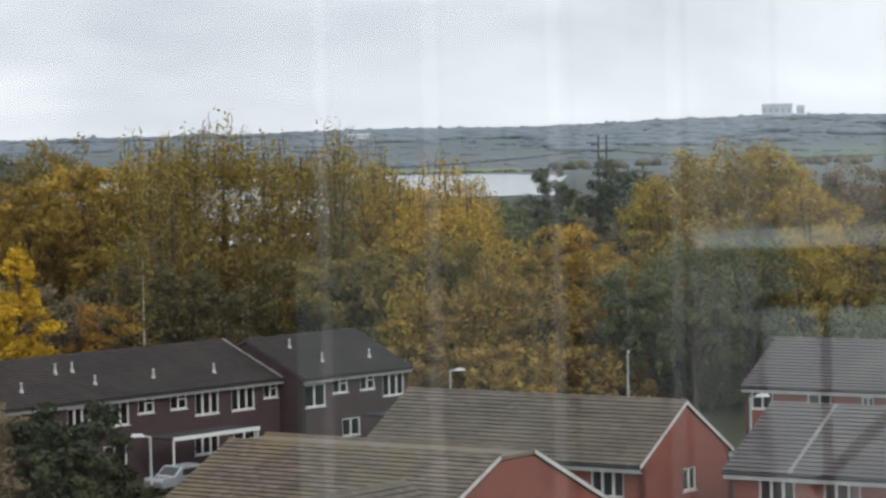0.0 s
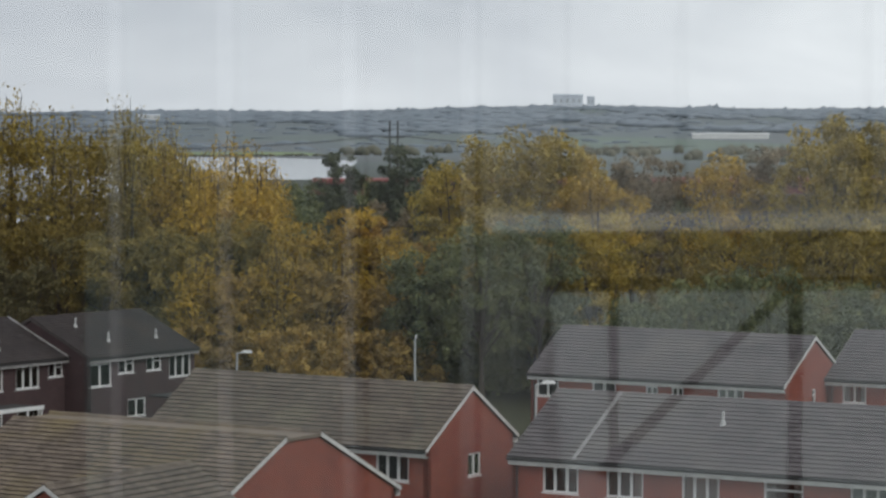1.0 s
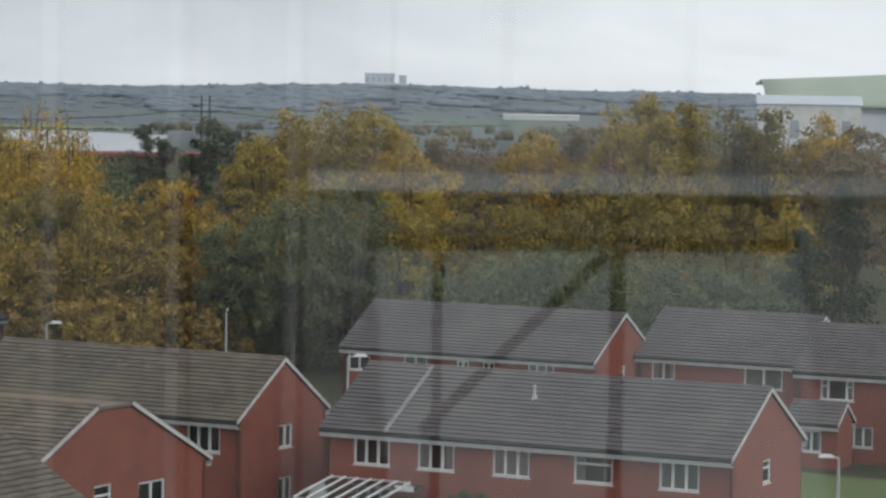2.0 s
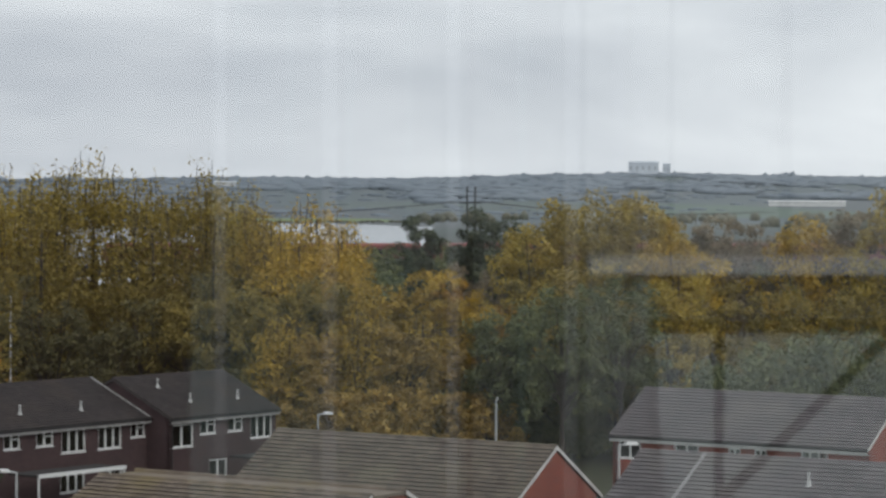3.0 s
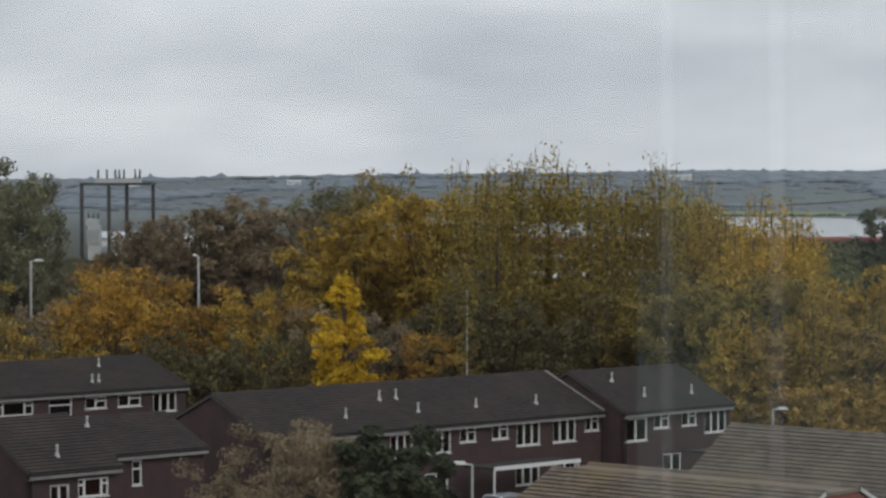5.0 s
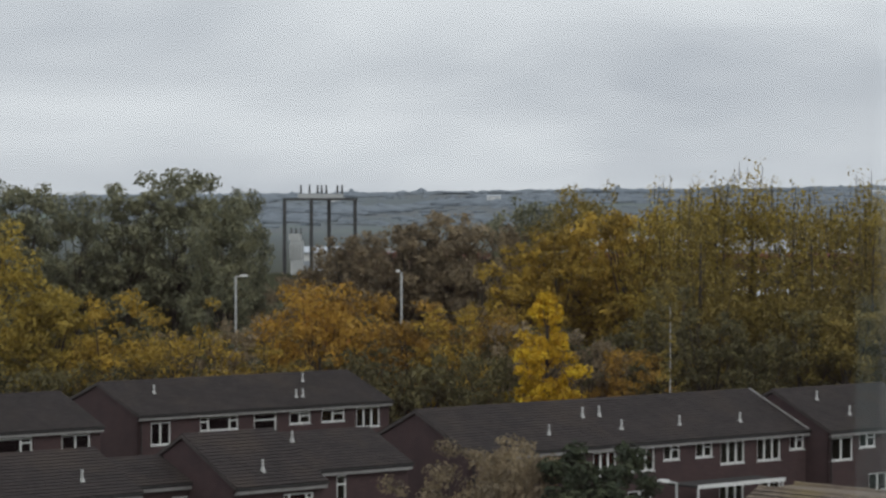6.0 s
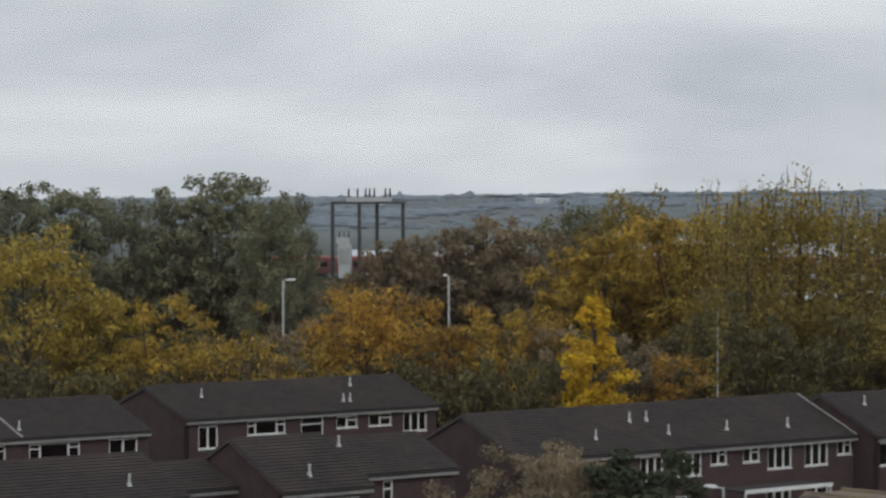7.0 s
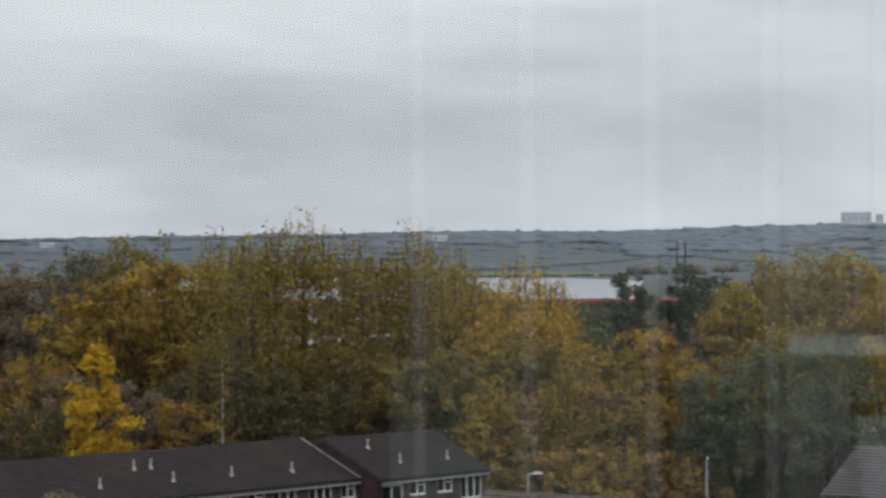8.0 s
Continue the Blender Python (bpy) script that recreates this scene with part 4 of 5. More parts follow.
house("terraced_house", (-61.0, 162.1), 46, 27.4, 10.8, 5.1, 7.1, label="dark brick terrace with white windows",
      front=[(9.5, 3.6, 2.0, 1.1, "pair"), (14.6, 3.7, 2.0, 1.0, "small"), (18.3, 3.7, 3.8, 1.0, "wide"), (24.3, 3.2, 2.2, 1.5, "pair")],
      vents=[(18.0, 0.2), (15.4, 0.55)], strips=[17.6], seed=24, **TW)
house("terraced_house", (-26.3, 143.6), 46, 6.0, 9.8, 5.1, 7.55, label="dark brick house with a tiled gable roof",
      front=[(1.5, 3.2, 1.25, 1.2, "pair"), (3.3, 3.6, 2.0, 1.0, "wide")], vents=[(2.6, 0.25)], seed=25, **TW)
house("terraced_house", (-24.4, 152.7), 46, 8.0, 8.0, 5.1, 6.85, label="dark brick house with a low tiled roof",
      front=[(2.8, 3.3, 0.7, 1.4, "one")], vents=[(1.7, 0.75)], seed=26, **TW)
house("terraced_house", (-39.0, 132.6), 46, 12.0, 9.0, 5.1, 7.05, label="dark brick house with a tiled roof",
      front=[(9.6, 3.2, 1.4, 1.2, "pair")], vents=[(9.2, 0.3)], seed=27, **TW)
house("terraced_house", (-32.0, 143.6), 46, 5.0, 6.0, 5.1, 6.3, label="dark brick link house with a low tiled roof",
      front=[(3.0, 3.2, 1.4, 1.2, "pair")], strips=[4.8], seed=28, **TW)
canopy((-3.0, 171.2), 46, 7.6, 2.6, 2.55, "flat porch canopy with a white edge on the terrace")
canopy((10.8, 182.0), 46, 5.0, 2.4, 2.5, "flat porch canopy with a white edge on the end house")


def conservatory(at, angle, length, depth, high, low, label):
    """A glazed lean-to with white rafters against a house wall."""
    c = thing("conservatory", pose(at[0], at[1], 0, 0, 0, angle), label, "conservatory")
    bm = bmesh.new()
    for y, z in ((0, low), (depth - 0.08, high)):
        box(bm, 0, length, y, y + 0.08, z - 0.06, z + 0.06)
    part("wall_plate", bm, WHITE, c)
    k = 7
    for i in range(k):
        x = (length - 0.07) * i / (k - 1)
        bm = bmesh.new()
        vs = [bm.verts.new((xx, yy, zz)) for xx in (x, x + 0.07) for yy, zz in ((0, low), (depth, high), (depth, high + 0.11), (0, low + 0.11))]
        for f in ((0, 1, 2, 3), (7, 6, 5, 4), (0, 4, 5, 1), (1, 5, 6, 2), (2, 6, 7, 3), (3, 7, 4, 0)):
            bm.faces.new([vs[j] for j in f])
        bmesh.ops.recalc_face_normals(bm, faces=bm.faces[:])
        part("rafter", bm, WHITE, c, "white rafter")
        if i < k - 1:
            x1 = (length - 0.07) * (i + 1) / (k - 1)
            bm = bmesh.new()
            vs = [bm.verts.new((xx, yy, zz)) for xx in (x + 0.074, x1 - 0.004) for yy, zz in ((0, low + 0.04), (depth, high + 0.04), (depth, high + 0.055), (0, low + 0.055))]
            for f in ((0, 1, 2, 3), (7, 6, 5, 4), (0, 4, 5, 1), (1, 5, 6, 2), (2, 6, 7, 3), (3, 7, 4, 0)):
                bm.faces.new([vs[j] for j in f])
            bmesh.ops.recalc_face_normals(bm, faces=bm.faces[:])
            pane = part("roof_pane", bm, GLASS, c, "clear glass roof pane")
            pane.visible_shadow = False
        bm = bmesh.new()
        box(bm, x, x + 0.07, 0.0, 0.07, 0, low - 0.06)
        part("post", bm, WHITE, c)
    bm = bmesh.new()
    box(bm, 0.08, length - 0.08, 0.08, 0.2, 0.0, 0.7)
    part("dwarf_wall", bm, RED_BRICK, c)


conservatory((20.9, 122.9), -39, 4.0, 3.6, 2.95, 2.4, "white framed glass lean-to on the brick house")
canopy((25.5, 122.8), -39, 0.9, 1.0, 2.75, "small white door hood on the brick house", False)


# ---- street furniture, railway and vehicles ----
def street_lamp(at, h, arm=1.0, angle=0.0, label="grey street lamp on a tall pole", head=True):
    s = thing("street_lamp", pose(at[0], at[1], 0, 0, 0, angle), label, "street lamp", "street lamps")
    bm = bmesh.new()
    tube(bm, (0, 0, 0), (0, 0, 1.2), 0.11, 0.10)
    tube(bm, (0, 0, 1.2), (0, 0, h), 0.11 if h > 10 else 0.085, 0.10 if h > 10 else 0.06)
    part("pole", bm, GALV, s)
    bm = bmesh.new()
    tube(bm, (0, 0, h), (arm * 0.55, 0, h + 0.06), 0.045)
    part("arm", bm, GALV, s)
    bm = bmesh.new()
    box(bm, arm * 0.35, arm * 1.15, -0.17, 0.17, h + 0.02, h + 0.11)
    box(bm, arm * 0.45, arm * 1.05, -0.12, 0.12, h + 0.11, h + 0.19)
    part("lantern", bm, WHITE, s, "pale lantern housing")
    return s


street_lamp((15.6, 193.0), 4.5, 0.9, 0)
street_lamp((-3.8, 150.0), 5.0, 0.9, 180)
street_lamp((-42.2, 231.2), 13.6, 0.9, 0, "tall grey road lamp rising over autumn bushes")
street_lamp((-28.6, 233.3), 13.95, 0.4, 180, "tall grey road lamp rising over autumn bushes")
street_lamp((27.9, 147.4), 6.4, 0.9, 0)
street_lamp((49.5, 131.0), 2.9, 0.9, 180)
street_lamp((27.2, 188.0), 5.8, 0.1, 0, "slim white post among shrubs")


def gantry():
    g = thing("railway_gantry", pose(-72.1, 474.5, 7.2, 0, 0, 0), "dark steel electricity gantry beside the railway", "gantry")
    top = 12.5
    for x, y in ((-5.8, 0), (-1.2, 0), (1.1, 5), (5.6, 5)):
        bm = bmesh.new()
        box(bm, x - 0.28, x + 0.28, y - 0.28, y + 0.28, 0, top)
        part("post", bm, STEEL, g)
    for y in (0, 5):
        bm = bmesh.new()
        box(bm, -6.1, 6.0, y - 0.25, y + 0.25, top, top + 0.4)
        part("beam", bm, STEEL, g)
    for x in (-6.0, -1.2, 1.1, 5.7):
        bm = bmesh.new()
        box(bm, x - 0.15, x + 0.15, 0.26, 4.74, top + 0.05, top + 0.35)
        part("cross_beam", bm, STEEL, g)
    bm = bmesh.new()
    box(bm, -3.8, 3.9, 1.9, 3.1, top + 0.4, top + 1.15)
    part("platform", bm, GALV, g, "grey switch platform")
    for x in (-3.4, -1.9, -0.5, 0.2, 1.0, 2.9, 3.7):
        bm = bmesh.new()
        tube(bm, (x, 2.5, top + 1.15), (x, 2.5, top + 2.7), 0.16, 0.12, 8)
        for k in range(4):
            tube(bm, (x, 2.5, top + 1.35 + 0.3 * k), (x, 2.5, top + 1.43 + 0.3 * k), 0.26, 0.2, 8)
        part("insulator", bm, STEEL, g, "brown ribbed insulator")
    for z in (8.8, 10.6):
        bm = bmesh.new()
        tube(bm, (-6.5, 2.5, z), (-0.5, 2.5, z - 0.2), 0.06)
        tube(bm, (0.5, 2.5, z - 0.3), (9.5, 2.5, z - 0.5), 0.06)
        part("wire", bm, STEEL, g)
    t = thing("transformer", pose(-75.3, 470.5, 7.2), "pale grey railway transformer cabinet", "transformer")
    bm = bmesh.new()
    box(bm, -0.8, 1.2, -0.9, 0.9, 0, 5.8)
    box(bm, -1.1, 0.8, -1.0, 1.0, 5.8, 6.9)
    part("tank", bm, GALV, t)
    for x in (-0.8, 0.0, 0.8):
        bm = bmesh.new()
        tube(bm, (x, 0, 6.9), (x, 0, 7.9), 0.14, 0.1)
        part("bushing", bm, STEEL, t)
    for k in range(5):
        bm = bmesh.new()
        box(bm, -0.9 + 0.45 * k, -0.75 + 0.45 * k, -1.25, -0.9, 2.6, 5.2)
        part("cooling_fin", bm, GALV, t)


gantry()


def pylon():
    p = thing("power_pole", pose(75.4, 555, 0), "twin-pole power line support with sagging wires", "power pole")
    for x in (-0.8, 0.8):
        bm = bmesh.new()
        tube(bm, (x, 0, 0), (x, 0, 20.5), 0.24, 0.17)
        part("pole", bm, STEEL, p)
    bm = bmesh.new()
    box(bm, -2.2, 2.2, -0.15, 0.15, 17.2, 17.5)
    part("crossarm", bm, STEEL, p)
    for s in (-1, 1):
        for k in (0, 1):
            bm = bmesh.new()
            pts = [Vector((s * (2 + 60 * u), 12 * k, 17.6 - 2.2 * 4 * u * (1 - u) * 0.6 - 2.0 * u)) for u in [i / 10 for i in range(11)]]
            tube_path(bm, pts, 0.05)
            part("wire", bm, STEEL, p)


pylon()


def car_body(bm, l, w, h, cab0, cab1):
    prof = [(0, 0.35), (0, 0.75), (0.12, 0.9), (cab0, 0.98), (cab0 + 0.55, h), (cab1 - 0.5, h), (cab1, 1.0), (l - 0.1, 0.85), (l, 0.7), (l, 0.35)]
    a, b = [[bm.verts.new((x, y, z)) for x, z in prof] for y in (0, w)]
    n = len(prof)
    for k in range(n):
        bm.faces.new((a[k], a[(k + 1) % n], b[(k + 1) % n], b[k]))
    bm.faces.new(a[::-1])
    bm.faces.new(b)
    bmesh.ops.recalc_face_normals(bm, faces=bm.faces[:])
    bmesh.ops.bevel(bm, geom=bm.edges[:], offset=0.05, segments=2, affect="EDGES")


CAR_PAINT = mat("silver_car_paint", (0.42, 0.44, 0.46), (0.50, 0.52, 0.54), 1, 0.25, metal=0.6)
VAN_PAINT = mat("white_van_paint", (0.68, 0.69, 0.69), (0.76, 0.76, 0.75), 1, 0.35)
DARK_GLASS = mat("tinted_car_glass", (0.02, 0.022, 0.025), (0.03, 0.032, 0.035), 1, 0.05)
RUBBER = mat("tyre_rubber", (0.015, 0.015, 0.015), (0.03, 0.03, 0.03), 8, 0.9)


def vehicle(name, at, angle, paint, label, l=4.3, w=1.75, h=1.48, cab0=1.0, cab1=3.9):
    v = thing(name, pose(at[0], at[1], at[2], 0, 0, angle), label, name.split("_")[-1])
    bm = bmesh.new()
    car_body(bm, l, w, h, cab0, cab1)
    part("body", bm, paint, v)
    for y in (-0.012, w - 0.008):
        bm = bmesh.new()
        box(bm, cab0 + 0.6, cab1 - 0.6, y, y + 0.02, 1.0, h - 0.1)
        part("side_window", bm, DARK_GLASS, v)
    for a, b in (((cab0 + 0.05, 1.02), (cab0 + 0.5, h - 0.06)), ((cab1 - 0.04, 1.05), (cab1 - 0.46, h - 0.06))):
        bm = bmesh.new()
        s = -0.03 if a[0] < b[0] else 0.03
        vs = [bm.verts.new(p) for p in ((a[0] + s, 0.15, a[1]), (a[0] + s, w - 0.15, a[1]), (b[0] + s, w - 0.2, b[1] + 0.02), (b[0] + s, 0.2, b[1] + 0.02))]
        bm.faces.new(vs)
        r = bmesh.ops.extrude_face_region(bm, geom=bm.faces[:])
        for q in [g for g in r["geom"] if isinstance(g, bmesh.types.BMVert)]:
            q.co.x -= s * 0.8
        part("windscreen", bm, DARK_GLASS, v)
    for x in (0.85, l - 0.85):
        for y in (0.02, w - 0.22):
            bm = bmesh.new()
            tube(bm, (x, y, 0.31), (x, y + 0.2, 0.31), 0.31, 0.31, 16)
            part("wheel", bm, RUBBER, v)
    return v


vehicle("silver_car", (-3.6, 164.6, 0.09), 40, CAR_PAINT, "silver hatchback parked before the dark terrace")
vehicle("white_van", (-52.5, 238.5, 0.10), 0, VAN_PAINT, "white van parked behind the autumn bushes", 5.2, 2.0, 2.5, 0.4, 5.1)


# ---- train ----
TRAIN_RED = mat("red_train_paint", (0.20, 0.055, 0.050), (0.27, 0.070, 0.060), 0.4, 0.5, 0, 4)
TRAIN_BODY = mat("maroon_train_paint", (0.13, 0.055, 0.055), (0.18, 0.075, 0.07), 0.5, 0.5, 0, 5)


def carriage(train, x0, length, cab=False):
    bm = bmesh.new()
    prof = [(-1.35, 0.95), (-1.42, 2.1), (-1.35, 3.1), (1.35, 3.1), (1.42, 2.1), (1.35, 0.95)]
    nose = 0.8 if cab else 0.0
    a, b = [[bm.verts.new((x0 + (nose * max(0, z - 1.6) / 1.5 if k == 0 else length), y, z)) for y, z in prof] for k in (0, 1)]
    n = len(prof)
    for k in range(n):
        bm.faces.new((a[k], a[(k + 1) % n], b[(k + 1) % n], b[k]))
    bm.faces.new(a[::-1])
    bm.faces.new(b)
    bmesh.ops.recalc_face_normals(bm, faces=bm.faces[:])
    c = part("carriage", bm, TRAIN_BODY, train, "maroon railway carriage with a red roof band")
    bm = bmesh.new()
    prof = [(-1.40, 3.11), (-1.40, 3.45), (-1.05, 3.78), (0, 3.9), (1.05, 3.78), (1.40, 3.45), (1.40, 3.11)]
    a, b = [[bm.verts.new((x, y, z)) for y, z in prof] for x in (x0 + nose * 1.1, x0 + length)]
    n = len(prof)
    for k in range(n):
        bm.faces.new((a[k], a[(k + 1) % n], b[(k + 1) % n], b[k]))
    bm.faces.new(a[::-1])
    bm.faces.new(b)
    bmesh.ops.recalc_face_normals(bm, faces=bm.faces[:])
    part("roof", bm, TRAIN_RED, c, "dull red roof")
    k = int(length / 2.1)
    for i in range(k):
        bm = bmesh.new()
        box(bm, x0 + 1.2 + i * 2.1, x0 + 2.6 + i * 2.1, -1.46, -1.39, 2.05, 2.85)
        part("window", bm, DARK_GLASS, c)
    for x in (x0 + 2.2, x0 + length - 2.2):
        bm = bmesh.new()
        box(bm, x - 1.3, x + 1.3, -1.0, 1.0, 0.45, 0.9)
        for dx in (-0.9, 0.9):
            tube(bm, (x + dx, -0.95, 0.42), (x + dx, 0.95, 0.42), 0.42, 0.42, 12)
        part("bogie", bm, STEEL, c)


RAIL_Z = 6.9
TRAIN = thing("train", pose(72.5, 480, RAIL_Z), "red-roofed passenger train running behind the trees", "train")
carriage(TRAIN, 0, 15.8, True)
carriage(TRAIN, 16.4, 16.0)
for car in range(9):
    carriage(TRAIN, 33.0 + 22 * car, 21.3)
bm_track = bmesh.new()
for y_rail in (479.28, 480.72):
    box(bm_track, -320, 420, y_rail - 0.04, y_rail + 0.04, RAIL_Z - 0.16, RAIL_Z)
structure("railway_track", bm_track, STEEL, "pair of steel rails along the bank")
bm_track = bmesh.new()
box(bm_track, -320, 420, 476.5, 483.5, 5.5, RAIL_Z - 0.165)
structure("railway_ballast", bm_track, BALLAST, "stone ballast under the rails")


def rail_bridge():
    b = thing("railway_bridge", pose(-20, 480, 0), "dark girder bridge carrying the railway over the river", "bridge")
    for y in (-3.9, 3.6):
        bm = bmesh.new()
        box(bm, 0, 60, y, y + 0.3, 5.1, 6.9)
        for k in range(21):
            box(bm, 3 * k - 0.06, 3 * k + 0.06, y - 0.12, y + 0.42, 5.2, 6.8)
        part("girder", bm, STEEL, b)
    for x in (11, 30, 49):
        bm = bmesh.new()
        box(bm, x - 0.7, x + 0.7, -3.4, 3.4, -0.5, 5.06)
        box(bm, x - 0.95, x + 0.95, -3.6, 3.6, 4.6, 5.08)
        part("pier", bm, BROWN_BRICK, b, "dark brick pier")


rail_bridge()


# ---- bird ----
FEATHER = mat("grey_feathers", (0.10, 0.105, 0.115), (0.17, 0.175, 0.19), 9, 0.8, 0, 60)
FEATHER_DARK = mat("dark_flight_feathers", (0.045, 0.048, 0.055), (0.085, 0.09, 0.10), 9, 0.8, 0, 60)


FEATHER_WHITE = mat("white_feathers", (0.66, 0.67, 0.68), (0.76, 0.77, 0.78), 9, 0.8, 0, 60)


def make_bird():
    b = thing("pigeon", pose(93, 15, 21.8), "grey pigeon in flapping flight", "bird")
    bm = bmesh.new()
    prof = [(-0.165, 0.004, 0.012), (-0.15, 0.016, 0.012), (-0.12, 0.030, 0.008), (-0.06, 0.050, -0.004), (0.0, 0.056, -0.008), (0.06, 0.045, -0.004), (0.11, 0.024, 0.0), (0.13, 0.014, 0.0)]
    rings = []
    for x, r, z in prof:
        rings.append([bm.verts.new((x, r * 1.05 * math.cos(k * math.pi / 5), z + r * 0.85 * math.sin(k * math.pi / 5))) for k in range(10)])
    for p, q in zip(rings, rings[1:]):
        for k in range(10):
            bm.faces.new((p[k], p[(k + 1) % 10], q[(k + 1) % 10], q[k]))
    bm.faces.new(rings[0][::-1])
    bm.faces.new(rings[-1])
    bmesh.ops.recalc_face_normals(bm, faces=bm.faces[:])
    part("body", bm, FEATHER, b, "", None, True)
    bm = bmesh.new()
    tube(bm, (-0.162, 0, 0.011), (-0.188, 0, 0.004), 0.006, 0.002, 6)
    part("beak", bm, FEATHER_DARK, b)
    bm = bmesh.new()
    vs = [(0.10, 0.02, 0.004), (0.195, 0.04, 0.0), (0.205, 0.0, 0.002), (0.195, -0.04, 0.0), (0.10, -0.02, 0.004)]
    up, lo = [bm.verts.new(v) for v in vs], [bm.verts.new((x, y, z - 0.008)) for x, y, z in vs]
    bm.faces.new(up)
    bm.faces.new(lo[::-1])
    for k in range(5):
        bm.faces.new((up[k], lo[k], lo[(k + 1) % 5], up[(k + 1) % 5]))
    part("tail", bm, FEATHER_DARK, b)
    wings = []
    for s in (-1, 1):
        bm = bmesh.new()
        vs = [(-0.075, 0, 0.006), (-0.095, s * 0.09, 0.008), (-0.05, s * 0.18, 0.006), (0.03, s * 0.265, 0.0), (0.05, s * 0.21, 0.0), (0.045, s * 0.11, 0.0), (0.055, 0, 0.0)]
        up, lo = [bm.verts.new(v) for v in vs], [bm.verts.new((x, y, z - 0.007)) for x, y, z in vs]
        bm.faces.new(up)
        bm.faces.new(lo[::-1])
        n = len(vs)
        for k in range(n):
            bm.faces.new((up[k], lo[k], lo[(k + 1) % n], up[(k + 1) % n]))
        bmesh.ops.recalc_face_normals(bm, faces=bm.faces[:])
        wing = part("wing", bm, FEATHER_DARK, b, "dark grey wing", pose(0, s * 0.035, 0.012))
        bm = bmesh.new()
        box(bm, -0.07, 0.045, min(s * 0.05, s * 0.075), max(s * 0.05, s * 0.075), -0.0095, 0.0105)
        part("wing_bar", bm, FEATHER_WHITE, wing, "white wing bar")
        wings.append((s, wing))
    return b, wings


BIRD, WINGS = make_bird()


# ---- trees ----
def leaf_cloud(centres, radii, count, size, rnd, droop=0.0, upright=0.0, thin=None, tufted=False):
    """Small four-cornered leaves and leaf clumps, scattered through the given clumps."""
    rs = np.random.RandomState(rnd)
    c, r = np.array(centres), np.array(radii)
    weight = r[:, 0] * r[:, 2] + 0.15
    pick = rs.choice(len(c), count, p=weight / weight.sum())
    d = rs.normal(size=(count, 3))
    d /= np.linalg.norm(d, axis=1)[:, None]
    rad = rs.uniform(0.1, 1.15, count) ** 0.5
    p = c[pick] + d * r[pick] * rad[:, None]
    if thin:
        # a bare stretch of the crown where most leaves have dropped
        z0, z1, keep_share = thin
        kept = (p[:, 2] < z0) | (p[:, 2] > z1) | (rs.rand(count) < keep_share)
        p, d, count = p[kept], d[kept], int(kept.sum())
    n = d + rs.normal(size=(count, 3)) * 0.55 + (0, 0, 0.35)
    n /= np.linalg.norm(n, axis=1)[:, None]
    ref = rs.normal(size=(count, 3)) * (1, 1, 1 + 3 * upright) + (0, 0, 0.001)
    u = np.cross(n, ref)
    u /= np.linalg.norm(u, axis=1)[:, None]
    v = np.cross(n, u)
    s = size * rs.uniform(0.55, 1.35, count)
    # small leaves on the topmost shoots
    s *= np.where(p[:, 2] > 0.90 * c[:, 2].max(), 0.85 if tufted else 1.0, 1.0)
    a, b = u * (s * 0.5)[:, None], v * (s * (0.62 + 0.5 * upright))[:, None]
    p[:, 2] -= droop * rs.uniform(0, 1, count)
    k1 = rs.uniform(0.2, 1.0, (count, 1))
    quad = np.stack([p - b, p + a * k1 + n * (s * 0.12)[:, None], p + b, p - a * (1.2 - k1) + n * (s * 0.10)[:, None]], 1)
    return quad.reshape(-1, 3)


def leaf_mesh(verts, material):
    k = len(verts) // 4
    me = bpy.data.meshes.new("crown")
    me.from_pydata(verts.tolist(), [], np.arange(4 * k).reshape(k, 4).tolist())
    me.materials.append(material)
    return me


